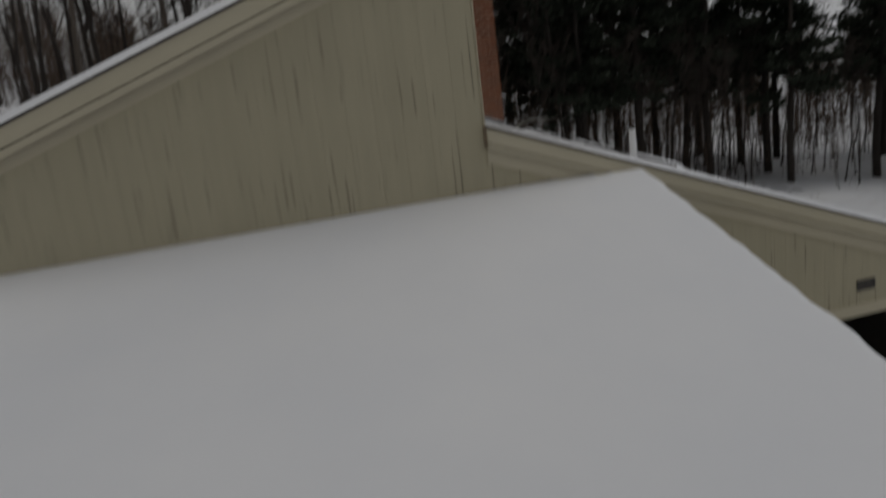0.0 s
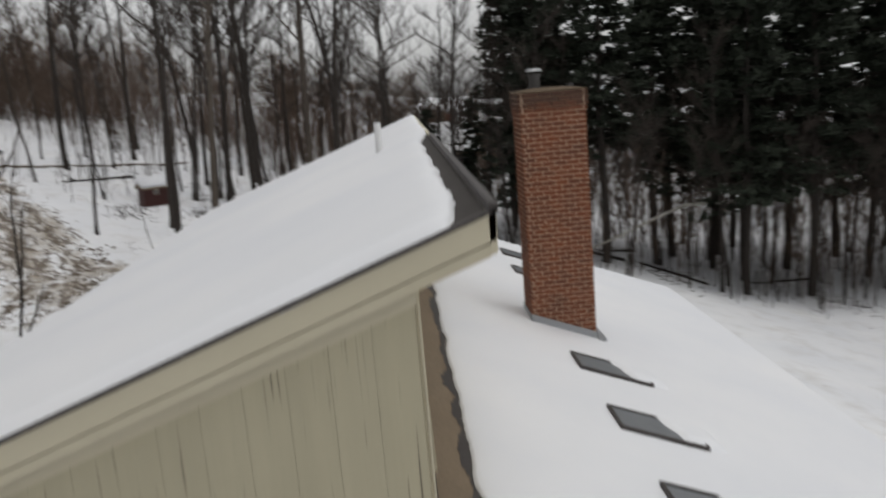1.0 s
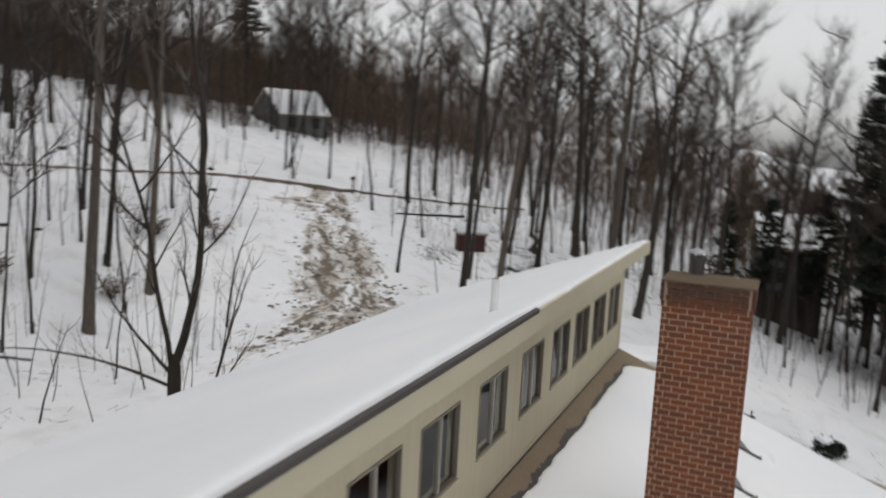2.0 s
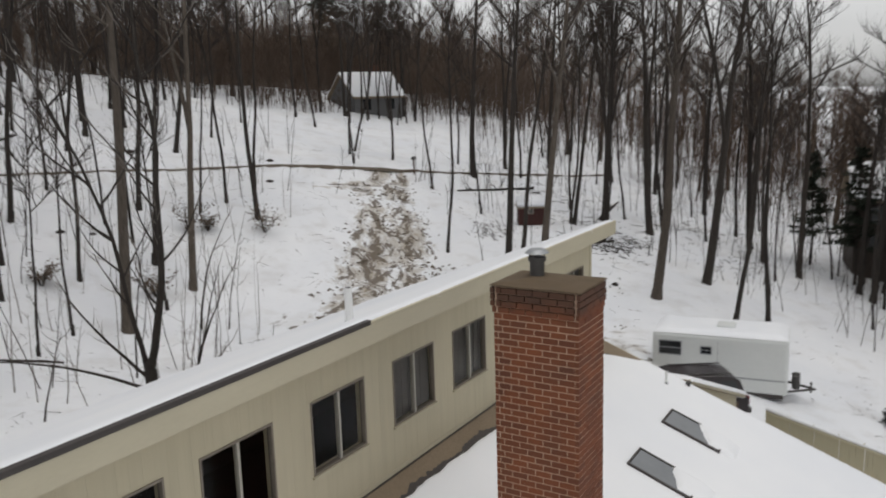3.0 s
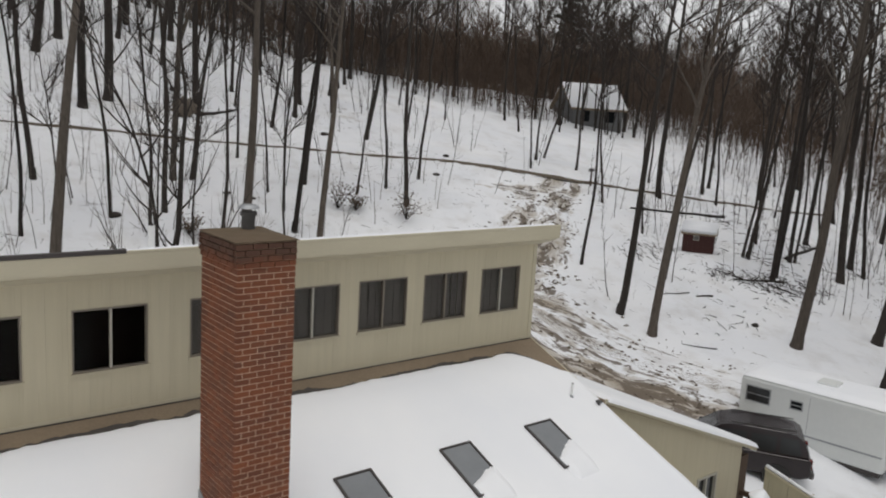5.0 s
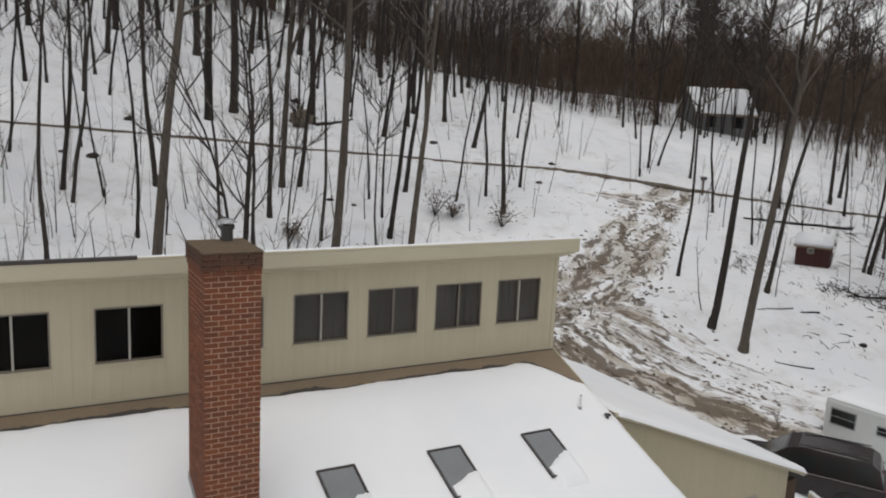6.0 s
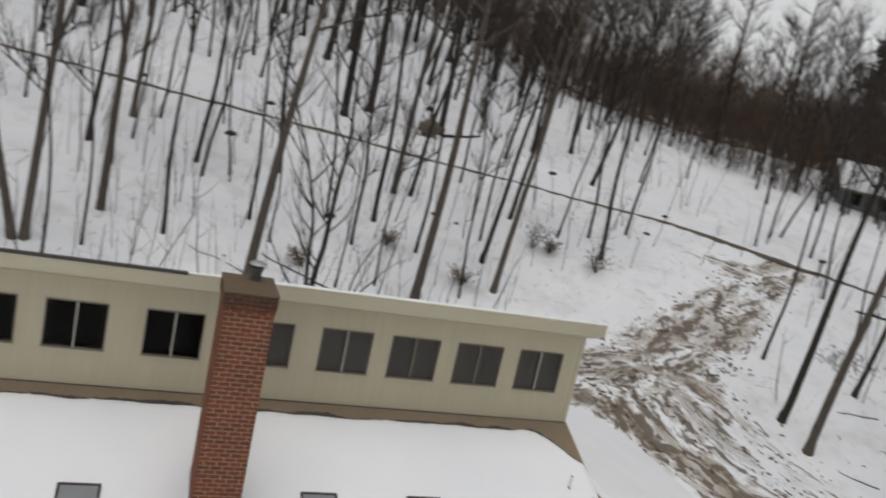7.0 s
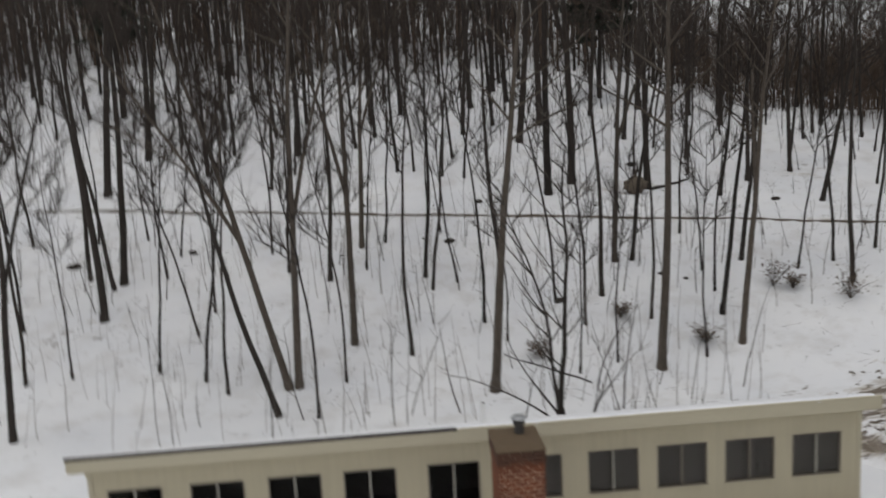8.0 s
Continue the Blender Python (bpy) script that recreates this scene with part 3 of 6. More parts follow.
def build_wing():
    """The east wing: a roof that falls to the east, with its gable wall to the south."""
    def z(x):
        return -0.80 - 0.385 * (x - 16.8)
    bm = prism(bmesh.new(), [(X_END + 0.06, z(X_END + 0.06)), (23.2, z(23.2)), (23.2, z(23.2) - 0.1), (X_END + 0.06, z(X_END + 0.06) - 0.1)], "y", -2.25, 6.5)
    part("roof", bm, SHINGLE, house, "east wing roof under snow")
    bm = prism(bmesh.new(), [(X_END + 0.06, z(X_END) + 0.0), (23.23, z(23.23)), (23.23, z(23.23) - 0.105), (X_END + 0.06, z(X_END) - 0.105)], "y", -2.27, -2.25)
    part("rake_board", bm, TRIM, house)
    w0, w1, s0, s1 = 20.85, 21.7, -4.75, -3.65
    bm = bmesh.new()
    for x0, x1, zb, zt in ((X_END, w0, -8, None), (w0, w1, -8, s0), (w0, w1, s1, None), (w1, 22.8, -8, None)):
        prism(bm, [(x0, zb), (x1, zb), (x1, z(x1) - 0.1 if zt is None else zt), (x0, z(x0) - 0.1 if zt is None else zt)], "y", -2.1, -1.96)
    part("wall", bm, SIDING_PALE, house, "cream wing wall under a sloping rake")
    win = mesh_part("window", mesh_of(boxes((w0, w1, -2.13, -2.0, s0, s0 + 0.05), (w0, w1, -2.13, -2.0, s1 - 0.05, s1), (w0, w0 + 0.05, -2.13, -2.0, s0 + 0.05, s1 - 0.05),
                                            (w1 - 0.05, w1, -2.13, -2.0, s0 + 0.05, s1 - 0.05), (w0 + 0.38, w0 + 0.43, -2.12, -2.0, s0 + 0.05, s1 - 0.05)), "window_frame", ALU), house)
    for a, b in ((w0 + 0.05, w0 + 0.38), (w0 + 0.43, w1 - 0.05)):
        part("pane", boxes((a, b, -2.05, -2.044, s0 + 0.05, s1 - 0.05)), DARKGLASS, win)
    part("wall", boxes((22.65, 22.8, -1.96, 6.3, -8, z(22.8) - 0.1)), SIDING_PALE, house)
    part("wall", boxes((X_END, 22.8, 6.16, 6.3, -8, z(22.8) - 0.1)), SIDING_PALE, house)
    part("gutter", boxes((23.2, 23.3, -2.24, 6.5, z(23.2) - 0.14, z(23.2) - 0.03), bevel=0.02), WHITE, house, "white eave gutter")


build_roofs()
build_clerestory()
build_windows()
build_walls()
build_west_roof()
build_wing()


# ---- snow on the roofs ----
def snow_sheet(name, place, lo_u, hi_u, lo_v, hi_v, nu, nv, depth, label, rag=0.06, soft=0.22):
    """A blanket of snow. place(u, v) gives the point on the roof; lo_v(u), hi_v(u) bound it; its edges are rounded and ragged."""
    verts, faces = [], []
    for i in range(nu + 1):
        u = lo_u + (hi_u - lo_u) * i / nu
        a = lo_v(u) + rag * (wob(u, 0, 2.3, 1) + 0.6 * wob(u, 0, 7.0, 2))
        b = hi_v(u) + rag * (wob(u, 5, 2.3, 3) + 0.6 * wob(u, 5, 7.0, 4))
        for j in range(nv + 1):
            k = j / nv
            k -= 0.117 * math.sin(2 * math.pi * k)
            v = a + (b - a) * k
            uu = u + (rag * wob(v, 9, 2.0, 6) if i in (0, nu) else 0)
            d = min(i / nu * (hi_u - lo_u), (1 - i / nu) * (hi_u - lo_u), k * (b - a), (1 - k) * (b - a))
            h = depth * math.sqrt(max(0.0, 1 - (1 - min(1.0, d / soft)) ** 2)) + 0.018 * wob(u, v, 0.7, 7) * min(1, d) - (0.02 if d < 1e-4 else 0)
            p = place(uu, v)
            verts.append((p[0], p[1], p[2] + h))
    for i in range(nu):
        for j in range(nv):
            a = i * (nv + 1) + j
            faces.append((a, a + nv + 1, a + nv + 2, a + 1))
    ob = new(name, raw(name, verts, faces, SNOW, smooth=True))
    ob.data.flip_normals() if ob.data.polygons[len(faces) // 2].normal.z < 0 else None
    return tagged(ob, label, "snow", kind="stuff")


def bare_top(x):
    """How far below the wall the lower roof's snow begins, by the place along the wall."""
    west = 0.75 * (1 - smooth01(x / 0.9))
    east = 0.85 * smooth01((x - 15.4) / 1.4) ** 2
    return -0.40 - west - east - 0.05 * wob(x, 0, 1.1, 12)


snow_sheet("roof_snow", lambda u, v: (u, v, low_roof(v)), -0.09, X_END + 0.07, lambda u: -7.31, bare_top, 150, 60, 0.07,
           "smooth white snow on the lower roof", 0.045)
snow_sheet("roof_snow", lambda u, v: (u, v, up_roof(v)), -0.17, X_END + 0.1,
           lambda u: -0.36 - 0.15 * smooth01((u - 7.0) / 2.0) + 0.06 * (1 - smooth01(u / 0.7)), lambda u: 5.27, 150, 46, 0.10,
           "smooth white snow on the upper roof", 0.06)
snow_sheet("roof_snow", lambda u, v: (u, v, -1.0 + 0.28 * u), -9.5, 0.13, lambda u: -1.95, lambda u: 7.5, 80, 80, 0.27,
           "deep smooth snow on the lean-to roof", 0.045, 0.14)
snow_sheet("roof_snow", lambda u, v: (u, v, -0.80 - 0.385 * (u - 16.8)), X_END + 0.1, 23.27, lambda u: -2.32, lambda u: 6.5, 60, 60, 0.11,
           "snow on the east wing roof", 0.03)


def melt_line():
    """A narrow uneven dark strip, painted for the shadow gap where the snow draws back from the wall."""
    verts, faces = [], []
    n = 420
    for i in range(n + 1):
        u = 0.1 + (X_END - 0.25) * i / n
        b = bare_top(u) + 0.045 * (wob(u, 5, 2.3, 3) + 0.6 * wob(u, 5, 7.0, 4))
        wide = max(0.01, 0.075 + 0.11 * wob(u, 2, 1.7, 8) + 0.05 * wob(u, 2, 9.0, 9))
        for v in (b - 0.03, b + wide):
            verts.append((u, v, low_roof(v) + 0.006))
        if i:
            faces.append((2 * i - 2, 2 * i, 2 * i + 1, 2 * i - 1))
    mesh_part("melt_line", raw("melt_line", verts, faces, DRIP), house, "dark strip painted as the shadow gap at the snow edge")


melt_line()


# ---- on the roofs ----
def skylight():
    ob = thing("skylight", "dark smoked skylight half buried in roof snow", "skylight", group="skylights on the lower roof")
    a = math.atan(LOW_SLOPE)
    part("curb", boxes((0.0, 0.70, -1.16, 0.0, -0.12, 0.12), bevel=0.012), DRIP, ob)
    for x0, x1, y0, y1 in ((0.0, 0.038, -1.16, 0.0), (0.662, 0.70, -1.16, 0.0), (0.038, 0.662, -0.036, 0.0), (0.038, 0.662, -1.16, -1.124)):
        part("frame_bar", boxes((x0, x1, y0, y1, 0.12, 0.165), bevel=0.008), DRIP, ob)
    bm = boxes((0.040, 0.660, -1.122, -0.038, 0.10, 0.148), bevel=0.012)
    part("dome", bm, SKYGLASS, ob, "smoked grey acrylic glazing")
    return ob, a


def skylight_snow(m, seed):
    """Snow slid over the lower half of a skylight."""
    verts, faces = [], []
    n = 26
    for i in range(n + 1):
        for j in range(n + 1):
            u, v = i / n, j / n
            top = -0.56 - 0.30 * (1 - u) ** 1.2 + 0.08 * wob(u * 3, seed, 1.0) + 0.03 * wob(u * 7, seed, 1.0)
            x = 0.05 + 0.71 * u
            y = top + (-1.55 - top) * v
            edge = min(u, 1 - u, v, 1 - v)
            verts.append(m @ Vector((x, y, 0.10 + 0.10 * math.sqrt(min(1, edge * 5)) - 0.075 * smooth01((v - 0.55) / 0.45))))
    for i in range(n):
        for j in range(n):
            a = i * (n + 1) + j
            faces.append((a, a + 1, a + n + 2, a + n + 1))
    me = raw("skylight_snow", verts, faces, SNOW, smooth=True)
    if me.polygons[n * n // 2].normal.z < 0:
        me.flip_normals()
    tagged(new("skylight_snow", me), "snow lying over the lower half of a skylight", "snow", kind="stuff")


first, tilt = skylight()
for i, x in enumerate((1.82, 3.90, 6.05, 10.22, 12.32, 14.36)):
    m = Matrix.Translation((x, -2.30, low_roof(-2.30) - 0.055)) @ pose(0, 0, 0, math.degrees(tilt), 0, 0)
    if i == 0:
        first.matrix_basis = m
    else:
        copy_thing(first, m)
    skylight_snow(m, i * 1.7)


def pipe(name, x, y, z0, z1, r, label, material=WHITE):
    ob = thing(name, label, "pipe", (x, y, z0))
    bm = bmesh.new()
    cyl(bm, (0, 0, -0.1), (0, 0, z1 - z0), r, sides=20)
    part("tube", bm, material, ob, smooth=False)
    bm = bmesh.new()
    cyl(bm, (0, 0, z1 - z0), (0, 0, z1 - z0 + 0.004), r * 0.8, sides=20)
    part("bore", bm, DRIP, ob)
    bm = bmesh.new()
    cyl(bm, (0, 0, -0.08), (0, 0, 0.06), r * 1.7, r * 1.1, sides=20)
    part("boot", bm, LEAD, ob)
    return ob


pipe("vent_pipe", 8.36, 0.30, 2.30, 2.83, 0.055, "white plastic vent pipe standing in roof snow")
pipe("vent_pipe", 1.40, -2.53, -0.96, -0.54, 0.045, "white plastic vent pipe near the rake")
pipe("vent_pipe", 16.1, -1.95, -0.72, -0.42, 0.03, "thin white vent pipe at the roof corner")
roof_vent = thing("roof_vent", "small black hooded roof vent in snow", "vent", (16.55, -2.3, -0.86))
part("neck", cyl(bmesh.new(), (0, 0, -0.12), (0, 0, 0.07), 0.035), IRON, roof_vent)
part("hood", boxes((-0.055, 0.055, -0.055, 0.055, 0.06, 0.115), bevel=0.02), IRON, roof_vent)


def build_chimney():
    x0, x1, y0, y1, z0, z1 = 8.215, 9.035, -3.12, -2.03, -1.6, 3.10
    ch = thing("chimney", "tall red brick chimney with a mossy concrete cap", "chimney", (x0, y0, 0))
    part("core", boxes((0.006, x1 - x0 - 0.006, 0.006, y1 - y0 - 0.006, z0, z1)), MORTAR, ch, "pale mortar")
    course, length, head = 0.0805, 0.2075, 0.0135
    nx, ny = 4, 5.28
    w, d = x1 - x0, y1 - y0
    shared = {}

    def brick_mesh(a, b):
        key = (round(a, 3), round(b, 3))
        if key not in shared:
            shared[key] = mesh_of(boxes((0, a, 0, b, 0, course - head), bevel=0.0), "brick", BRICK)
        return shared[key]

    rest = bmesh.new()
    placed = 0
    rows = []
    z = z1 - course
    k = 0
    while z > -1.42:
        rows.append((k, z))
        z -= course
        k += 1
    rng = random.Random(4)
    for k, z in rows:
        out = 0.032 if k in (0, 1, 2) else (0.016 if k == 3 else 0.0)
        run = []
        for face, span in (("s", w), ("w", d), ("n", w), ("e", d)):
            off = 0.0 if k % 2 == 0 else -length / 2
            if face in "we":
                off -= length / 4
            u = off
            while u < span - 0.012:
                a, b = max(u, 0.0), min(u + length - head, span)
                if b - a > 0.03:
                    run.append((face, a, b))
                u += length
        for face, a, b in run:
            jit = rng.uniform(-0.0015, 0.0025)
            t = 0.045
            grow = out + jit
            if face == "s":
                dims, at = (b - a, t), (a, -grow)
            elif face == "n":
                dims, at = (b - a, t), (a, d - t + grow)
            elif face == "w":
                dims, at = (t, b - a), (-grow, a)
            else:
                dims, at = (t, b - a), (w - t + grow, a)
            if out and face in "sn":
                dims, at = (dims[0] + (out if a == 0 else 0) + (out if b >= span - 0.02 else 0), dims[1]), (at[0] - (out if a == 0 else 0), at[1])
            if face in "we":
                if at[1] < 0.02:
                    dims, at = (dims[0], dims[1] - 0.046), (at[0], at[1] + 0.046)
                if at[1] + dims[1] > d - 0.02:
                    dims = (dims[0], dims[1] - 0.046)
                if dims[1] < 0.02:
                    continue
            if placed < 300 and face in "sw":
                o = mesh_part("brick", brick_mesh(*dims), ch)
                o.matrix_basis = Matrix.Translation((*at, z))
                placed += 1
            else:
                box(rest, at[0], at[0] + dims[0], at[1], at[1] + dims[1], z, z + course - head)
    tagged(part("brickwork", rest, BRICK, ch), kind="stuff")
    # sloping mortar crown with the flue pipe through it
    bm = bmesh.new()
    o = 0.04
    low = [bm.verts.new((px, py, z1 + 0.002)) for px, py in ((-o, -o), (w + o, -o), (w + o, d + o), (-o, d + o))]
    mid = [bm.verts.new((px, py, z1 + 0.018)) for px, py in ((-o, -o), (w + o, -o), (w + o, d + o), (-o, d + o))]
    top = [bm.verts.new((px, py, z1 + 0.06)) for px, py in ((0.25, 0.3), (w - 0.25, 0.3), (w - 0.25, d - 0.3), (0.25, d - 0.3))]
    for r0, r1 in ((low, mid), (mid, top)):
        for i in range(4):
            bm.faces.new((r0[i], r0[(i + 1) % 4], r1[(i + 1) % 4], r1[i]))
    bm.faces.new(top)
    bm.faces.new(low[::-1])
    bmesh.ops.bevel(bm, geom=list(bm.edges), offset=0.012, segments=2, affect="EDGES")
    bmesh.ops.subdivide_edges(bm, edges=list(bm.edges), cuts=2, use_grid_fill=True)
    for v in bm.verts:
        v.co += Vector((0.008 * wob(v.co.y, v.co.z, 9, 1), 0.008 * wob(v.co.x, v.co.z, 9, 2), 0.012 * wob(v.co.x, v.co.y, 8, 3)))
    part("crown", bm, CONCRETE, ch, "mossy concrete crown")
    fx, fy = 0.50, 0.74
    flue = part("flue", cyl(bmesh.new(), (fx, fy, z1 + 0.05), (fx, fy, z1 + 0.27), 0.09, sides=24), IRON, ch, "dark metal flue pipe")
    bm = cyl(bmesh.new(), (fx, fy, z1 + 0.24), (fx, fy, z1 + 0.29), 0.112, sides=24)
    for a in range(4):
        cyl(bm, (fx + 0.095 * math.cos(a * 1.57), fy + 0.095 * math.sin(a * 1.57), z1 + 0.29), (fx + 0.095 * math.cos(a * 1.57), fy + 0.095 * math.sin(a * 1.57), z1 + 0.345), 0.008, sides=6)
    part("rain_cap", bm, IRON, flue)
    part("cap_top", cyl(bmesh.new(), (fx, fy, z1 + 0.34), (fx, fy, z1 + 0.385), 0.15, 0.10, sides=24), LEAD, flue, "pale cap plate")
    # stepped flashing where it passes the roof
    bm = bmesh.new()
    for a, b, c, e in ((-0.014, 0.0, -0.014, d + 0.014), (w, w + 0.014, -0.014, d + 0.014)):
        zz = lambda yy: low_roof(y0 + yy) + 0.03
        prism(bm, [(c, zz(c)), (e, zz(e)), (e, zz(e) + 0.16), (c, zz(c) + 0.16)], "x", a, b)
    box(bm, -0.014, w + 0.014, -0.016, -0.002, low_roof(y0) - 0.02, low_roof(y0) + 0.19)
    box(bm, -0.014, w + 0.014, d + 0.002, d + 0.016, low_roof(y1) - 0.02, low_roof(y1) + 0.17)
    box(bm, -0.1, w + 0.12, -0.15, -0.02, low_roof(y0) + 0.03, low_roof(y0) + 0.085)
    part("flashing", bm, LEAD, ch, "grey metal flashing")


build_chimney()


# ---- trees ----
def bare_tree(seed, height, radius, limbs=13, first=0.42, fork=False, bend=0.5, bark=None):
    """Meshes of a leafless tree: trunk with its limbs, and the crown of boughs and twigs."""
    rng = random.Random(seed)
    tv, tf, cv, cf = [], [], [], []

    def stem(start, way, length, r0, r1, seg, sides, into, wander, lift=0.0):
        pts, p, d = [start], start.copy(), way.normalized()
        for _ in range(seg):
            d = (d + Vector((rng.uniform(-1, 1), rng.uniform(-1, 1), rng.uniform(-0.6, 0.6) + lift)) * wander).normalized()
            p = p + d * (length / seg)
            pts.append(p.copy())
        radii = [r0 + (r1 - r0) * (i / seg) for i in range(seg + 1)]
        tube(*into, pts, radii, sides)
        return pts, radii

    lean = Vector((rng.uniform(-0.02, 0.02) * bend, rng.uniform(-0.02, 0.02) * bend, 1))
    # flare at the foot
    pts, radii = stem(Vector((0, 0, -0.25)), lean, height * 0.95, radius, radius * 0.16, 14, 7, (tv, tf), 0.045 * bend, 0.03)
    tube(tv, tf, [Vector((0, 0, -0.3)), pts[0] + Vector((0, 0, 0.12)), pts[0] + Vector((0, 0, 0.75))], [radius * 1.7, radius * 1.28, radius * 1.0], 8)
    mains = [(pts, radii, first)]
    if fork:
        k = 5
        way = Vector((rng.uniform(-0.4, 0.4), rng.uniform(-0.4, 0.4), 1))
        p2, r2 = stem(pts[k], way, height * 0.55, radii[k] * 0.8, radius * 0.12, 9, 7, (tv, tf), 0.06, 0.05)
        mains.append((p2, r2, 0.2))
    for mp, mr, lo in mains:
        n = len(mp) - 1
        for i in range(limbs if mp is pts else limbs // 2):
            s = lo + (0.98 - lo) * (i + rng.random()) / limbs * (1 if mp is pts else 2)
            s = min(s, 0.985)
            a = s * n
            k = min(int(a), n - 1)
            p = mp[k].lerp(mp[k + 1], a - k)
            r = mr[k] * 0.55
            turn = rng.uniform(0, 2 * math.pi)
            rise = rng.uniform(0.5, 1.15)
            way = Vector((math.cos(turn), math.sin(turn), rise))
            length = height * rng.uniform(0.14, 0.25) * (1.15 - 0.55 * s)
            lp, lr = stem(p, way, length, max(r, 0.025), 0.016, 5, 5, (tv, tf), 0.13, 0.12)
            for j in range(4):
                q = lp[1 + min(j, 4)]
                w2 = (lp[min(j + 2, 5)] - lp[j + 0]).normalized() + Vector((rng.uniform(-1, 1), rng.uniform(-1, 1), rng.uniform(-0.2, 0.9))) * 0.9
                bp, br = stem(q, w2, length * rng.uniform(0.35, 0.6), 0.026, 0.010, 3, 3, (cv, cf), 0.18, 0.1)
                for t in range(9):
                    k2 = rng.uniform(0, 2.99)
                    b0 = bp[int(k2)].lerp(bp[int(k2) + 1], k2 % 1)
                    w3 = (bp[3] - bp[0]).normalized() + Vector((rng.uniform(-1, 1), rng.uniform(-1, 1), rng.uniform(-0.3, 1.0)))
                    tip = b0 + w3.normalized() * rng.uniform(0.5, 1.6)
                    n3 = len(cv)
                    cv.extend((b0 + Vector((0.012, 0, 0)), b0 + Vector((-0.007, 0.010, 0)), b0 + Vector((-0.007, -0.010, 0)), tip))
                    cf.extend(((n3, n3 + 1, n3 + 3), (n3 + 1, n3 + 2, n3 + 3), (n3 + 2, n3, n3 + 3)))
    return raw("trunk", tv, tf, bark or BARK, smooth=True), raw("crown", cv, cf, TWIG)


def pine_tree(seed, height, radius, clear):
    """Meshes of a tall pine: trunk, and boughs with tufts of needles."""
    rng = random.Random(seed)
    tv, tf, cv, cf = [], [], [], []
    pts = [Vector((0.12 * math.sin(i * 1.3 + seed), 0.12 * math.cos(i * 0.9 + seed), -0.3 + height * i / 10)) for i in range(11)]
    tube(tv, tf, pts, [radius * (1 - 0.085 * i) for i in range(11)], 9)
    z = clear
    while z < height - 0.4:
        span = (height - z) / (height - clear)
        for _ in range(rng.randint(3, 5)):
            turn = rng.uniform(0, 2 * math.pi)
            length = (0.7 + 4.2 * span ** 0.7) * rng.uniform(0.55, 1.1)
            d = Vector((math.cos(turn), math.sin(turn), rng.uniform(-0.12, 0.35)))
            p0 = Vector((0, 0, z + rng.uniform(-0.4, 0.4)))
            lp = [p0 + d * (length * k / 3) + Vector((0, 0, -0.12 * k * k * 0.2 * length / 3)) for k in range(4)]
            tube(tv, tf, lp, [0.05, 0.035, 0.022, 0.01], 4)
            for _ in range(15):
                k = rng.uniform(0.25, 1.0) * 3
                i = min(int(k), 2)
                c = lp[i].lerp(lp[i + 1], k - i) + Vector((rng.uniform(-0.5, 0.5), rng.uniform(-0.5, 0.5), rng.uniform(-0.15, 0.3)))
                for _ in range(3):
                    a = Vector((rng.uniform(-1, 1), rng.uniform(-1, 1), rng.uniform(-0.2, 0.8))).normalized() * rng.uniform(0.35, 0.75)
                    w = a.cross(Vector((rng.uniform(-1, 1), rng.uniform(-1, 1), 1))).normalized() * 0.17
                    n = len(cv)
                    cv.extend((c - w, c + w, c + a + w * 0.3, c + a - w * 0.3))
                    cf.append((n, n + 1, n + 2, n + 3))
        z += rng.uniform(0.45, 0.8)
    return raw("trunk", tv, tf, BARK, smooth=True), raw("crown", cv, cf, NEEDLE)


TREE_MESHES = {}


def tree_kind(name, meshes, label, group):
    ob = thing(name, label, "tree", (0, 0, -400), group=group)
    mesh_part("trunk", meshes[0], ob)
    mesh_part("crown", meshes[1], ob)
    TREE_MESHES[ob.name] = meshes
    return ob


def stand(ob, x, y, turn, size=1.0, lean=0.0, toward=0.0, sink=0.05):
    """A pose on the ground, leaning by so many degrees towards a compass turn."""
    return (Matrix.Translation((x, y, ground(x, y) - sink)) @ pose(0, 0, 0, 0, 0, toward) @ pose(0, 0, 0, 0, lean, 0)
            @ pose(0, 0, 0, 0, 0, turn) @ Matrix.Diagonal((size, size, size, 1)))


used = []
first_use = {}


def plant(kind, *args, **more):
    m = stand(kind, *args, **more)
    used.append(args[:2])
    if kind.name not in first_use:
        first_use[kind.name] = True
        kind.matrix_basis = m
        return kind
    return copy_thing(kind, m)


WOOD = "bare trees on the hillside"
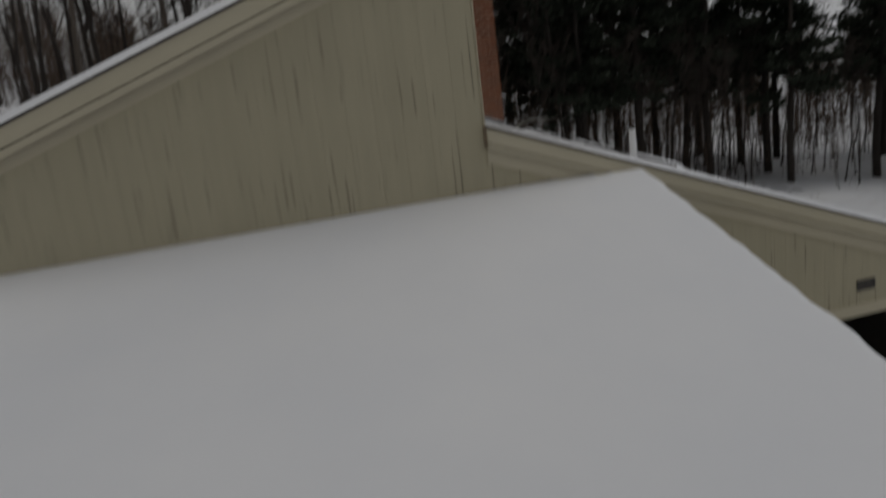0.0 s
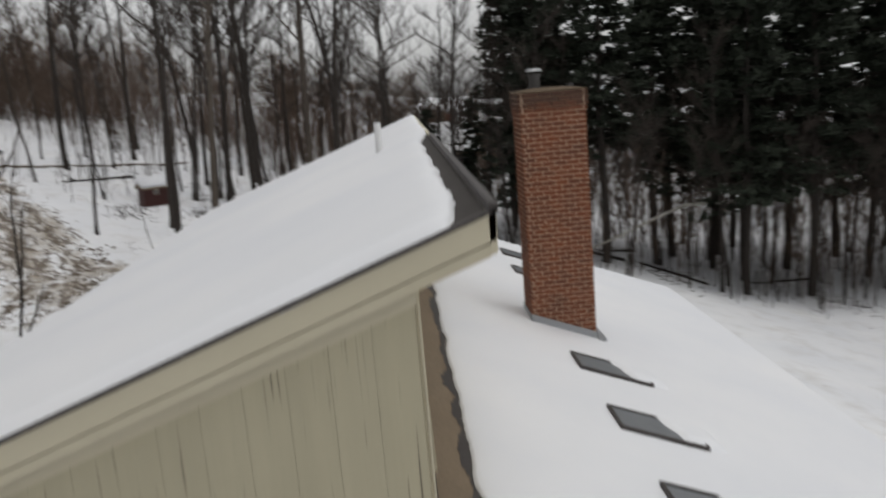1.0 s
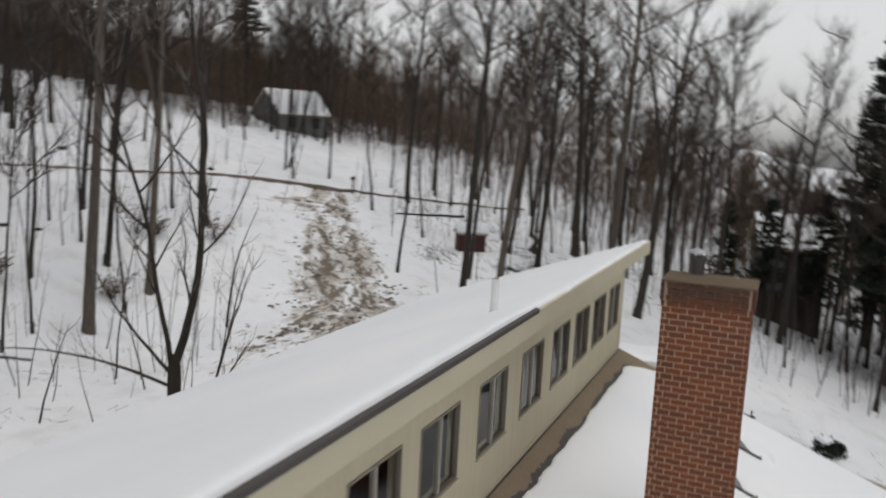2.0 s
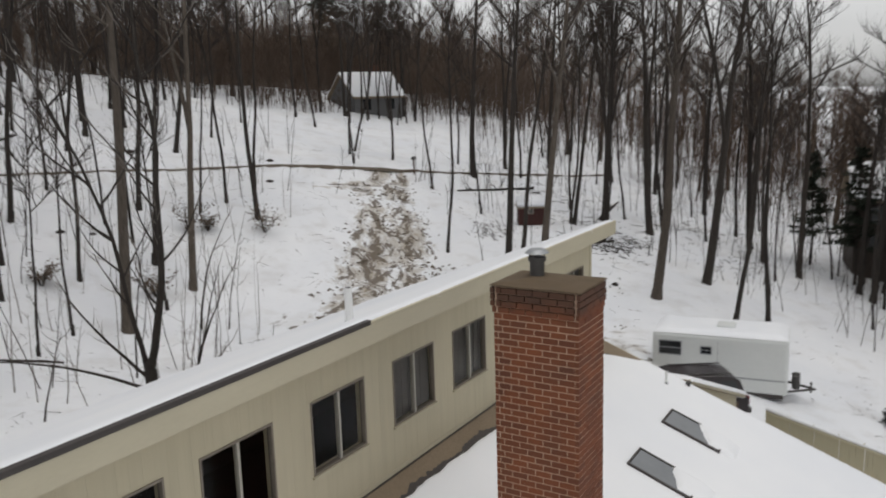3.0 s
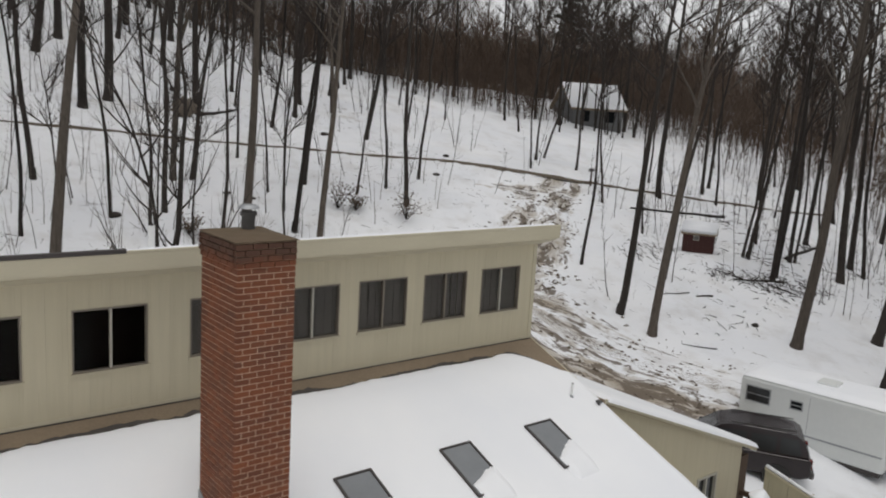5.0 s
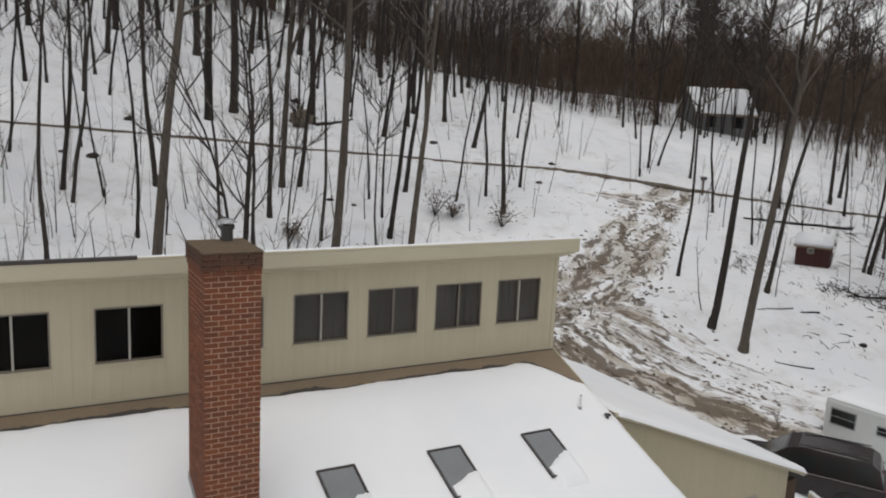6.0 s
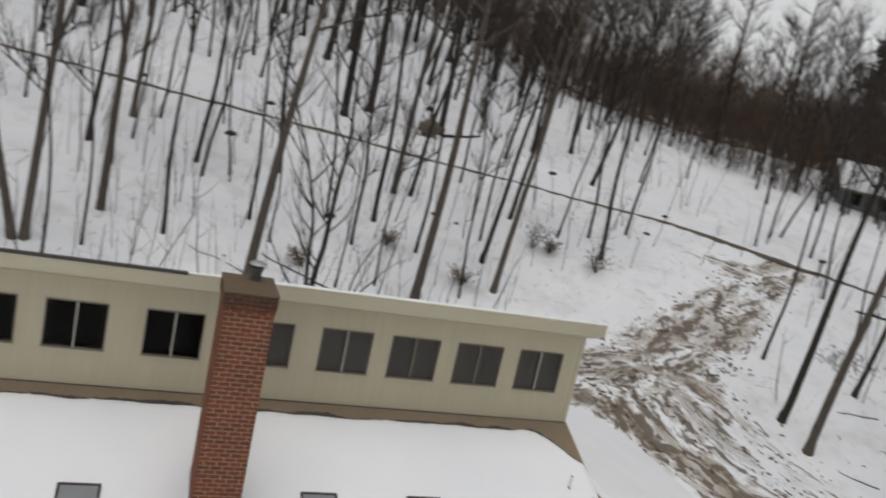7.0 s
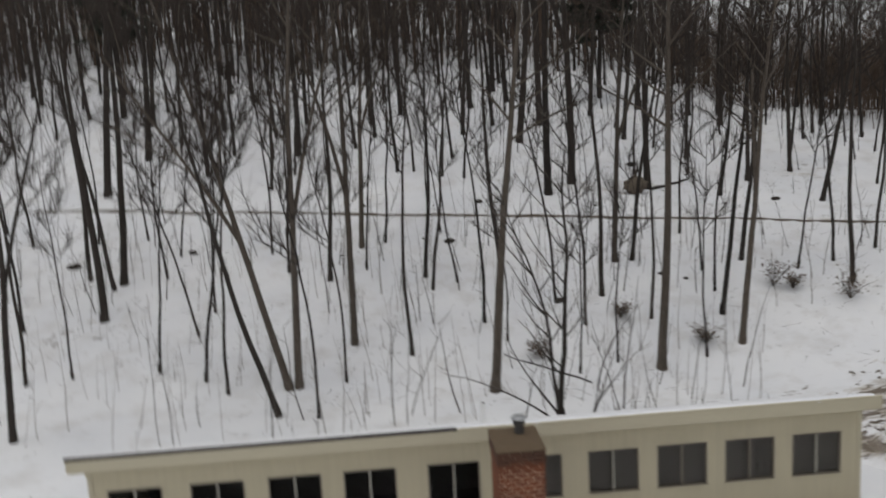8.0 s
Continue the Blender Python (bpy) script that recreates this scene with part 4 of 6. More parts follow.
TREES = [tree_kind("tree", bare_tree(*made), lab, WOOD) for *made, lab in (
    (11, 21, 0.21, 13, 0.54, False, 0.6, BARK, "tall bare grey-brown tree standing in snow"),
    (12, 19, 0.17, 12, 0.54, True, 0.9, BARK, "bare forked tree with a grey-brown trunk in snow"),
    (13, 23, 0.25, 14, 0.50, True, 0.7, BARK, "stout bare tree with a forked crown in snow"),
    (14, 17, 0.13, 11, 0.56, False, 1.2, BARK, "slender bare tree with a crooked trunk in snow"),
    (15, 20, 0.19, 13, 0.54, False, 0.8, BARK, "bare straight-trunked tree in snowy woods"),
    (16, 14, 0.085, 9, 0.52, False, 1.6, BARK, "thin young bare tree in snow"),
    (17, 18, 0.15, 12, 0.58, True, 1.0, BARK, "bare dark-barked tree with high limbs in snow"),
    (18, 12, 0.065, 8, 0.50, False, 1.8, BARK, "thin bare sapling in snow"),
    (19, 22, 0.22, 13, 0.52, False, 0.6, BARK_PALE, "tall bare tree with a pale tan-grey trunk"),
    (20, 23, 0.25, 13, 0.46, True, 0.8, BARK_PALE, "stout forked tree with a pale grey trunk"),
    (21, 19, 0.16, 12, 0.50, True, 0.9, BARK_PALE, "bare tree with a pale grey-brown trunk in snow"))]
PINES = [tree_kind("pine_tree", pine_tree(s, h, r, c), lab, "pines beyond the yard") for s, h, r, c, lab in (
    (31, 28, 0.36, 8.5, "tall dark green pine above the snowy yard"),
    (32, 24, 0.30, 6.5, "dark green pine with drooping boughs in snow"))]

# trees as they stand: place, kind, and lean in degrees along the slope
FOOT = [(-7.9, 13.6, 6, 4), (-7.6, 23.7, 4, -2), (-2.7, 21.9, 7, -8), (-2.3, 24.1, 7, -2), (1.8, 14.8, 3, -12), (2, 17.1, 10, -12),
        (2.4, 17.2, 10, 1), (3.4, 14.5, 7, 0), (4.7, 20.6, 10, 2), (4.4, 17.4, 7, 0)]
NEAR = [(11.1, 22.7, 5, 1), (10.7, 16.6, 8, 6), (15.1, 24.4, 5, -5), (16.2, 22.6, 5, -2), (17.7, 25, 3, 0), (19.7, 23, 5, 3),
        (18.9, 19.2, 8, 2), (23.4, 22.9, 3, 2), (23.4, 20.6, 10, 5), (30.8, 23.7, 3, 2)]
LANE = [(-8.1, 27.1, 3, -7), (-7.8, 27.8, 4, 5), (-9.7, 28.3, 3, 0), (-14.6, 33.3, 5, -1), (-5.6, 28.3, 7, -1), (-7.9, 33.5, 7, -3),
        (-5.5, 31.2, 7, 4), (3.3, 27.3, 3, 4), (5, 31.5, 10, 2), (6.4, 32.2, 5, 8), (8.5, 27.5, 3, 4), (8.8, 26, 5, 4),
        (12.8, 28.2, 3, -1), (19.5, 28.7, 10, 1), (20.5, 28.7, 3, 10), (24.6, 32.1, 5, 3), (26.5, 27.6, 6, 8), (29, 26, 7, 13),
        (31.2, 26.3, 5, 0), (35.1, 34.5, 1, 14)]
UPPER = [(-11.8, 39, 2, 5), (-11, 46.5, 2, 4), (-5.9, 42.6, 1, -1), (-4.9, 42.2, 5, 4), (30.2, 57.5, 2, 2), (26, 48, 4, 4),
         (35.8, 40.1, 1, -4), (7.6, 42.9, 3, 0), (8.8, 42.9, 5, -1), (10.8, 41.9, 5, 1), (12.3, 41.5, 5, 3), (0.2, 42.8, 5, 6),
         (6.1, 50.1, 6, 1), (0.3, 54.9, 4, 0), (24.7, 41.4, 5, 2), (28.5, 40.9, 5, 2)]
EAST = [(36.4, 15.5, 5, 3), (34.2, 11, 4, 4), (34.2, 9.1, 8, 4), (39.8, 12.7, 3, 6), (47.9, 11, 6, 2), (48.9, 13.6, 5, 5),
        (53.3, 12.9, 3, 1), (53.8, 15.6, 5, -2), (45.5, 22, 5, -3), (44.3, 17.7, 7, 0), (58.6, 23.2, 3, 4), (57.8, 21.4, 5, 1),
        (49.3, 31.2, 5, 12), (48.8, 27.4, 5, 4), (44, 27.3, 7, 1)]
YARD = [(40.1, 5.3, 9, 8), (46.2, 4.2, 2, 7), (40.4, 1.4, 3, 4), (42.4, 0.2, 3, -4), (49.3, 13.5, 3, 3), (48.6, 11.3, 0, 5),
        (57.4, 10, 3, -1), (53.8, 12.8, 5, 2), (56.2, 12.4, 5, -3), (62.2, 25, 3, 2), (47.5, 30.3, 5, 1), (54.5, 25.2, 5, 3),
        (58.3, 11.3, 0, 0), (65, 22.1, 4, 2)]
rng = random.Random(77)
for spots, along in ((FOOT, -4), (NEAR, -4), (LANE, -4), (UPPER, -4), (EAST, -34), (YARD, -48)):
    for x, y, k, lean in spots:
        plant(TREES[k], x, y, rng.uniform(0, 360), rng.uniform(0.95, 1.08), lean=lean, toward=along)
for x, y, k in ((63.6, 41.0, 3), (65.6, 40.4, 5), (62.0, 41.8, 4), (67.4, 40.6, 5), (60.4, 43.4, 6), (69.6, 40.6, 3), (66.4, 39.4, 7), (71.5, 41.5, 4), (64.6, 43.0, 7), (65.2, 41.6, 7), (68.2, 39.6, 7), (63.0, 39.9, 5), (70.4, 39.4, 5), (66.9, 41.4, 5)):
    plant(TREES[k], x, y, rng.uniform(0, 360), rng.uniform(0.8, 1.0), lean=rng.uniform(0, 3), toward=rng.uniform(0, 360))


def joined(name, stands, label):
    """Many distant trees in one mesh."""
    co, corners, starts, slots, base, run = [], [], [], [], 0, 0
    for kind, m in stands:
        turn, shift = np.array(m.to_3x3()), np.array(m.translation)
        for slot, me in enumerate(TREE_MESHES[kind.name]):
            c = np.empty(len(me.vertices) * 3)
            me.vertices.foreach_get("co", c)
            v = np.empty(len(me.loops), np.int32)
            me.loops.foreach_get("vertex_index", v)
            p = np.empty(len(me.polygons), np.int32)
            me.polygons.foreach_get("loop_start", p)
            co.append(c.reshape(-1, 3) @ turn.T + shift)
            corners.append(v + base)
            starts.append(p + run)
            slots.append(np.full(len(p), slot, np.int32))
            base, run = base + len(me.vertices), run + len(v)
    me = bpy.data.meshes.new(name)
    me.vertices.add(base)
    me.vertices.foreach_set("co", np.concatenate(co).ravel())
    me.loops.add(run)
    me.loops.foreach_set("vertex_index", np.concatenate(corners))
    starts = np.concatenate(starts)
    me.polygons.add(len(starts))
    me.polygons.foreach_set("loop_start", starts)
    me.materials.append(BARK)
    me.materials.append(TWIG)
    me.polygons.foreach_set("material_index", np.concatenate(slots))
    me.update(calc_edges=True)
    me.shade_smooth()
    return tagged(new(name, me), label, "trees", kind="stuff")


def free(x, y, gap):
    if -22 < x < 24.5 and y < 11 or x < 33 and y < 6:
        return False
    if 24 < x < 45 and y < 6 and y > -22 or drive_mask(x, y) > 0.02 or 0 < y - road_y(x) < 3.6:
        return False
    if 50 < x < 70 and 26 < y < 38 and rng.random() < 0.85:
        return False
    if math.hypot(x - 68, y - 43) < 9 or math.hypot(x - 64, y + 3.5) < 9 or math.hypot(x - 48.4, y - 16) < 3:
        return False
    if 22 < x < 33 and 12 < y < 23:
        return False
    if x < 46 and y < -6 and y > -44 or (y <= -44 and x < 10):
        return False
    return all((x - a) ** 2 + (y - b) ** 2 > gap * gap for a, b in used)


def scatter(count, x0, x1, y0, y1, gap, kinds, into=None):
    made = tries = 0
    while made < count and tries < count * 40:
        tries += 1
        x, y = rng.uniform(x0, x1), rng.uniform(y0, y1)
        if free(x, y, gap):
            way = (rng.choice(kinds), x, y, rng.uniform(0, 360), rng.uniform(0.78, 1.15))
            tilt = {"lean": abs(rng.gauss(0, 3)), "toward": rng.uniform(0, 360)}
            if into is None:
                plant(*way, **tilt)
            else:
                used.append((x, y))
                into.append((way[0], stand(*way, **tilt)))
            made += 1


DISTANT = []
HARD = [TREES[i] for i in (0, 1, 2, 3, 4, 4, 6, 5, 5, 7)]
scatter(40, -26, 34, 16.5, 36, 1.5, [TREES[5], TREES[7], TREES[7]])
scatter(70, 34, 74, 36, 76, 1.8, [TREES[i] for i in (3, 5, 5, 7, 4)], DISTANT)
scatter(60, 46, 72, -40, -9, 1.3, [TREES[i] for i in (5, 7, 7)], DISTANT)
scatter(40, 44, 72, -62, -22, 1.7, [TREES[i] for i in (5, 7, 5, 3)], DISTANT)
scatter(95, -34, 48, 35, 78, 2.3, HARD)
scatter(26, 46, 80, -8, 30, 2.6, HARD)
scatter(22, 46, 78, -46, -8, 2.6, [TREES[i] for i in (0, 3, 4, 5, 6, 3, 7)], DISTANT)
joined("distant_trees", DISTANT, "bare brown trees of the woods beyond the lane and yard")
# pines: place, kind and size
PINES_YARD = [(54, -15, 0, 1.0), (58, -20, 1, 1.1), (57, -27, 0, 1.05), (62, -33, 0, 1.1), (66, -24, 0, 1.1), (67, -40, 1, 1.15), (72, -16, 0, 1.1), (58, -38, 1, 1.0),
              (74, -33, 0, 1.1), (49.9, -24.1, 1, 0.9), (60, -12, 1, 1.0), (55, -10.5, 1, 0.8), (67, -10, 0, 0.85), (58.5, -2.5, 1, 0.34), (60.5, -6.0, 1, 0.4), (59.5, -9.0, 1, 0.36),
              (61, 0.5, 1, 0.3), (48, -50, 0, 1.0), (44, -56, 1, 1.1), (52, -58, 0, 1.1)]
PINES_BEYOND = [(58, -60, 1, 1.1), (38, -60, 0, 1.0), (46, -66, 1, 1.2), (62, -66, 0, 1.1), (50, -43, 1, 1.0), (33, -64, 1, 1.1), (52, -30, 0, 1.0), (53, -37, 1, 1.1),
                (56, -45, 0, 1.1), (63, -47, 1, 1.1), (61, -26, 1, 1.0), (70, -30, 0, 1.15), (64, -52, 0, 1.1), (72, -48, 1, 1.15), (28, 62, 1, 0.8), (-16, 58, 0, 0.8),
                (82, 59.5, 0, 0.62)]
for x, y, k, s in PINES_YARD + PINES_BEYOND:
    plant(PINES[k], x, y, rng.uniform(0, 360), s)
for x, y, k in ((56, -3, 0), (57.5, -6.5, 3), (55.5, 0.5, 4), (58.2, -1.2, 5), (56.8, 3, 6), (59, -9.5, 4), (54.5, -8, 3), (61, -11.5, 0), (57, -13, 5), (60.5, 4.5, 2), (59.6, -3.0, 5), (60.4, -5.4, 5), (59.9, -1.4, 7), (60.2, -7.2, 4),
                (64, 40.5, 5), (66.3, 39.6, 7), (62.6, 42, 7), (68, 38.8, 5), (65.2, 38, 7), (70.5, 39.4, 3), (67.2, 40.4, 7),
                (63, 6, 3), (66, -11, 4), (54, -4.5, 5), (53.5, -11, 6), (58.6, -4.2, 7), (57.2, 0.9, 7)):
    plant(TREES[k], x, y, rng.uniform(0, 360), rng.uniform(0.85, 1.05), lean=rng.uniform(0, 4), toward=rng.uniform(0, 360))


def bough(r, verts, faces, start, way, ln, rad, bend, steps=6, sides=5):
    """A limb that sets out along way and turns a little towards bend on its way; gives back its points."""
    d, pts = Vector(way).normalized(), [Vector(start)]
    for _ in range(steps):
        pts.append(pts[-1] + d * ln / steps)
        d = (d + Vector(bend) + Vector((r.uniform(-0.13, 0.13), r.uniform(-0.13, 0.13), r.uniform(-0.05, 0.1)))).normalized()
    tube(verts, faces, pts, [rad * (1 - 0.85 * i / steps) + 0.003 for i in range(steps + 1)], sides)
    return pts


def twiggy(r, verts, faces, pts, count, first, reach):
    for _ in range(count):
        m = r.randint(first, len(pts) - 2)
        q = pts[m].lerp(pts[m + 1], r.random())
        w = (pts[m + 1] - pts[m]).normalized() + Vector((r.uniform(-0.8, 0.8), r.uniform(-0.8, 0.8), r.uniform(-0.2, 0.5)))
        w = w.normalized() * reach * r.uniform(0.5, 1.2)
        tube(verts, faces, [q, q + w * 0.6, q + w + Vector((0, 0, 0.1 * reach))], [0.010, 0.007, 0.003], 3)


def small_tree():
    """A tree that forks low into two stems, with upswept branches and one long low bough."""
    x, y = 12.0, 9.3
    g = ground(x, y) - 0.05
    ob = thing("forked_tree", "slender dark bare tree forked into two stems", "tree", (x, y, g))
    r = random.Random(5)
    tv, tf, cv, cf = [], [], [], []
    fork = Vector((-0.05, -0.1, -0.8 - g))
    tube(tv, tf, [Vector((0.02, 0.03, -0.15)), fork * 0.5 + Vector((0.04, 0, 0)), fork, fork + Vector((-0.05, -0.05, 0.3))], [0.21, 0.165, 0.15, 0.06], 9)
    lean = bough(r, tv, tf, fork, (-0.04, -0.42, 1), 9.0, 0.10, (0.01, 0.045, 0.02), 12, 7)
    tall = bough(r, tv, tf, fork + Vector((-0.05, 0.03, -0.1)), (-0.06, 0.1, 1), 8.0, 0.062, (0.0, -0.02, 0.05), 12, 7)
    for stem, low in ((lean, 1), (tall, 2)):
        for i in range(low, 12):
            for k in range(1 + (i % 3 == 0)):
                a = 3.1 + r.uniform(-0.8, 0.8) if (i + k) % 3 else r.uniform(-1.2, 1.2)
                b = bough(r, tv, tf, stem[i].lerp(stem[i + 1], r.random()), (math.cos(a), math.sin(a), r.uniform(0.7, 1.4)),
                          r.uniform(1.4, 2.7), 0.026, (0, 0, 0.10))
                twiggy(r, cv, cf, b, 6, 1, 0.6)
    low = bough(r, tv, tf, fork * 0.78, (-0.75, 0.35, 0.5), 4.2, 0.042, (-0.03, 0.0, -0.10), 8)
    twiggy(r, cv, cf, low, 10, 3, 0.7)
    side = bough(r, tv, tf, fork * 0.9, (-0.6, 0.3, 0.8), 3.2, 0.045, (0, 0, 0.06), 7)
    twiggy(r, cv, cf, side, 9, 2, 0.6)
    mesh_part("trunk", raw("trunk", tv, tf, BARK, smooth=True), ob)
    mesh_part("crown", raw("crown", cv, cf, SHOOT), ob)


def arching_shrub(x, y, seed):
    """A slender stem that forks and leans over to the east."""
    ob = thing("arching_shrub", "slender bare forked sapling arching over the snow", "sapling", (x, y, ground(x, y) - 0.05))
    r = random.Random(seed)
    tv, tf, cv, cf = [], [], [], []
    stem = bough(r, tv, tf, (0, 0, -0.1), (0.06, -0.03, 1), 3.4, 0.055, (0.03, 0.0, 0.03), 6, 6)
    for m, way, ln in ((4, (0.35, -0.1, 1), 2.8), (5, (0.7, 0.1, 0.9), 2.6), (6, (0.15, 0.0, 1), 2.9), (3, (0.6, -0.3, 0.8), 1.8)):
        b = bough(r, tv, tf, stem[m], way, ln, 0.03, (0.07, 0, -0.01))
        twiggy(r, cv, cf, b, 12, 1, 0.6)
    mesh_part("trunk", raw("trunk", tv, tf, BARK, smooth=True), ob)
    mesh_part("crown", raw("crown", cv, cf, SHOOT), ob)


small_tree()
arching_shrub(12.6, 8.7, 8)


# ---- undergrowth and far woods ----
def brushwood():
    """Whips and saplings too many to count."""
    r = random.Random(9)
    v, f = [], []

    def whip(x, y, h, rad):
        p = Vector((x, y, ground(x, y) - 0.1))
        d = Vector((r.uniform(-0.22, 0.22), r.uniform(-0.22, 0.22), 1)).normalized()
        pts = [p]
        for _ in range(4):
            d = (d + Vector((r.uniform(-0.12, 0.12), r.uniform(-0.12, 0.12), 0.03))).normalized()
            pts.append(pts[-1] + d * h / 4)
        tube(v, f, pts, [rad, rad * 0.8, rad * 0.6, rad * 0.45, rad * 0.2], 4)
        for _ in range(r.randint(3, 8)):
            k = r.randint(1, 3)
            q = pts[k].lerp(pts[k + 1], r.random())
            w = Vector((r.uniform(-1, 1), r.uniform(-1, 1), r.uniform(0.3, 1.2))) * h * 0.14
            tube(v, f, [q, q + w * 0.6, q + w + Vector((0, 0, 0.1))], [rad * 0.4, rad * 0.3, rad * 0.12], 3)

    made = 0
    while made < 860:
        x, y = (r.uniform(-28, 46), r.uniform(11.5, 60)) if made < 430 else (r.uniform(44, 72), r.uniform(-45, 24))
        if drive_mask(x, y) > 0.02 or 22 < x < 34 and 10.5 < y < 23 or 0 < y - road_y(x) < 3 or 46 < x < 74 and 27 < y < 43:
            continue
        if wob(x, y, 0.09, 30) < -0.25:
            continue
        whip(x, y, r.uniform(1.2, 6.0), r.uniform(0.014, 0.036))
        if made % 2:
            whip(x + r.uniform(-1.5, 1.5), y + r.uniform(-1.5, 1.5), r.uniform(0.5, 1.6), r.uniform(0.008, 0.014))
        made += 1
    tagged(new("brushwood", raw("brushwood", v, f, TWIG)), "bare brown saplings and whips standing in snow", "brushwood", kind="stuff")


def far_woods():
    r = random.Random(12)
    v, f = [], []

    def one(x, y):
        h, rad = (r.uniform(14, 22) if x < 45 else r.uniform(8, 15)), r.uniform(0.11, 0.22)
        p = Vector((x, y, ground(x, y) - 0.4))
        top = p + Vector((r.uniform(-0.8, 0.8), r.uniform(-0.8, 0.8), h))
        mid = p.lerp(top, 0.5) + Vector((r.uniform(-0.3, 0.3), r.uniform(-0.3, 0.3), 0))
        tube(v, f, [p, mid, top], [rad, rad * 0.65, 0.03], 5)
        for _ in range(16):
            s = r.uniform(0.30, 1.0)
            q = p.lerp(mid, s * 2) if s < 0.5 else mid.lerp(top, s * 2 - 1)
            a = r.uniform(0, 6.28)
            w = Vector((math.cos(a), math.sin(a), r.uniform(0.5, 1.3))) * h * 0.17 * (1.25 - 0.7 * s)
            e = q + w * r.uniform(0.7, 1.2)
            tube(v, f, [q, e], [0.055, 0.014], 3)
            for _ in range(18):
                b = q.lerp(e, r.uniform(0.2, 1))
                t = b + Vector((r.uniform(-1.7, 1.7), r.uniform(-1.7, 1.7), r.uniform(-0.2, 2.0)))
                n = len(v)
                a = r.uniform(0, 6.28)
                s2 = Vector((math.cos(a), math.sin(a), 0)) * r.uniform(0.03, 0.055)
                v.extend((b - s2, b + s2, t))
                f.append((n, n + 1, n + 2))

    made = 0
    while made < 1050:
        k = r.random()
        if k < 0.42:
            x, y = r.uniform(-75, 45), r.uniform(74, 125)
        elif k < 0.80:
            x, y = r.uniform(80, 170), r.uniform(-85, 125)
        elif k < 0.93:
            x, y = r.uniform(15, 115), r.uniform(-110, -62)
        else:
            x, y = r.uniform(-110, -45), r.uniform(-80, 75)
        if math.hypot(x - 68, y - 43) < 10 or math.hypot(x - 64, y + 3.5) < 9:
            continue
        one(x, y)
        made += 1
    tagged(new("far_woods", raw("far_woods", v, f, THICKET)), "distant bare brown woods on snowy ground", "woods", kind="stuff")


def thicket():
    """Young growth filling the woods beyond the lane and the yard."""
    r = random.Random(33)
    v, f = [], []

    def spike(a, b, w):
        n = len(v)
        t = r.uniform(0, 6.28)
        side = Vector((math.cos(t), math.sin(t), 0)) * w
        v.extend((a - side, a + side, b))
        f.append((n, n + 1, n + 2))

    made = 0
    while made < 7600:
        k = r.random()
        edge = 0.0
        if k < 0.55:
            x = r.uniform(38, 112)
            edge = 43.5 - 0.09 * (x - 53) + 1.1 * max(0.0, 53 - x) + 1.8 * wob(x, 0, 0.3, 7)
            y = edge + r.random() ** 1.3 * 40
        elif k < 0.72:
            x, y = r.uniform(71, 115), r.uniform(-10, 44)
        elif k < 0.84:
            x, y = r.uniform(50, 100), r.uniform(-75, -10)
        else:
            x, y = r.uniform(-40, 42), r.uniform(78, 112)
        if math.hypot(x - 68.5, y - 44) < 5 or math.hypot(x - 65, y + 3.8) < 5:
            continue
        h = r.uniform(3, 13 if y > 60 and x < 40 else 9.5)
        if edge:
            h *= min(1.0, 0.35 + (y - edge) / 9)
        p = Vector((x, y, ground(x, y) - 0.2))
        top = p + Vector((r.gauss(0, 0.10) * h, r.gauss(0, 0.10) * h, h))
        spike(p, top, r.uniform(0.02, 0.055))
        for _ in range(26):
            q = p.lerp(top, r.uniform(0.3, 0.98))
            a = r.uniform(0, 6.28)
            spike(q, q + Vector((math.cos(a), math.sin(a), r.uniform(0.5, 2.0))) * r.uniform(0.15, 0.24) * h * r.uniform(0.5, 1), 0.026)
        made += 1
    tagged(new("thicket", raw("thicket", v, f, THICKET)), "dense brown thicket of bare saplings in snowy woods", "thicket", kind="stuff")


def ground_twigs():
    """Fallen twigs and leaf scraps scattered on the snow."""
    r = random.Random(44)
    v, f = [], []
    made = 0
    while made < 1900:
        x, y = (r.uniform(-22, 46), r.uniform(11.5, 44)) if made < 1500 else (r.uniform(32, 62), r.uniform(-12, 22))
        if wob(x, y, 0.16, 50) < -0.05 or drive_mask(x, y) > 0.3:
            continue
        a, ln = r.uniform(0, 6.28), r.choice((0.12, 0.2, 0.35, 0.7))
        p = Vector((x, y, ground(x, y) + 0.01))
        e = Vector((x + math.cos(a) * ln, y + math.sin(a) * ln, 0))
        e.z = ground(e.x, e.y) + r.uniform(0.02, 0.12)
        w = r.uniform(0.005, 0.013)
        n = len(v)
        v.extend((p + Vector((w, 0, 0)), p + Vector((-0.5 * w, 0.87 * w, 0.01)), p + Vector((0, -0.87 * w, 0.02)), e))
        f.extend(((n, n + 1, n + 3), (n + 1, n + 2, n + 3), (n + 2, n, n + 3)))
        made += 1
    tagged(new("fallen_twigs", raw("fallen_twigs", v, f, TWIG)), "dark fallen twigs scattered on the snow", "twigs", kind="stuff")


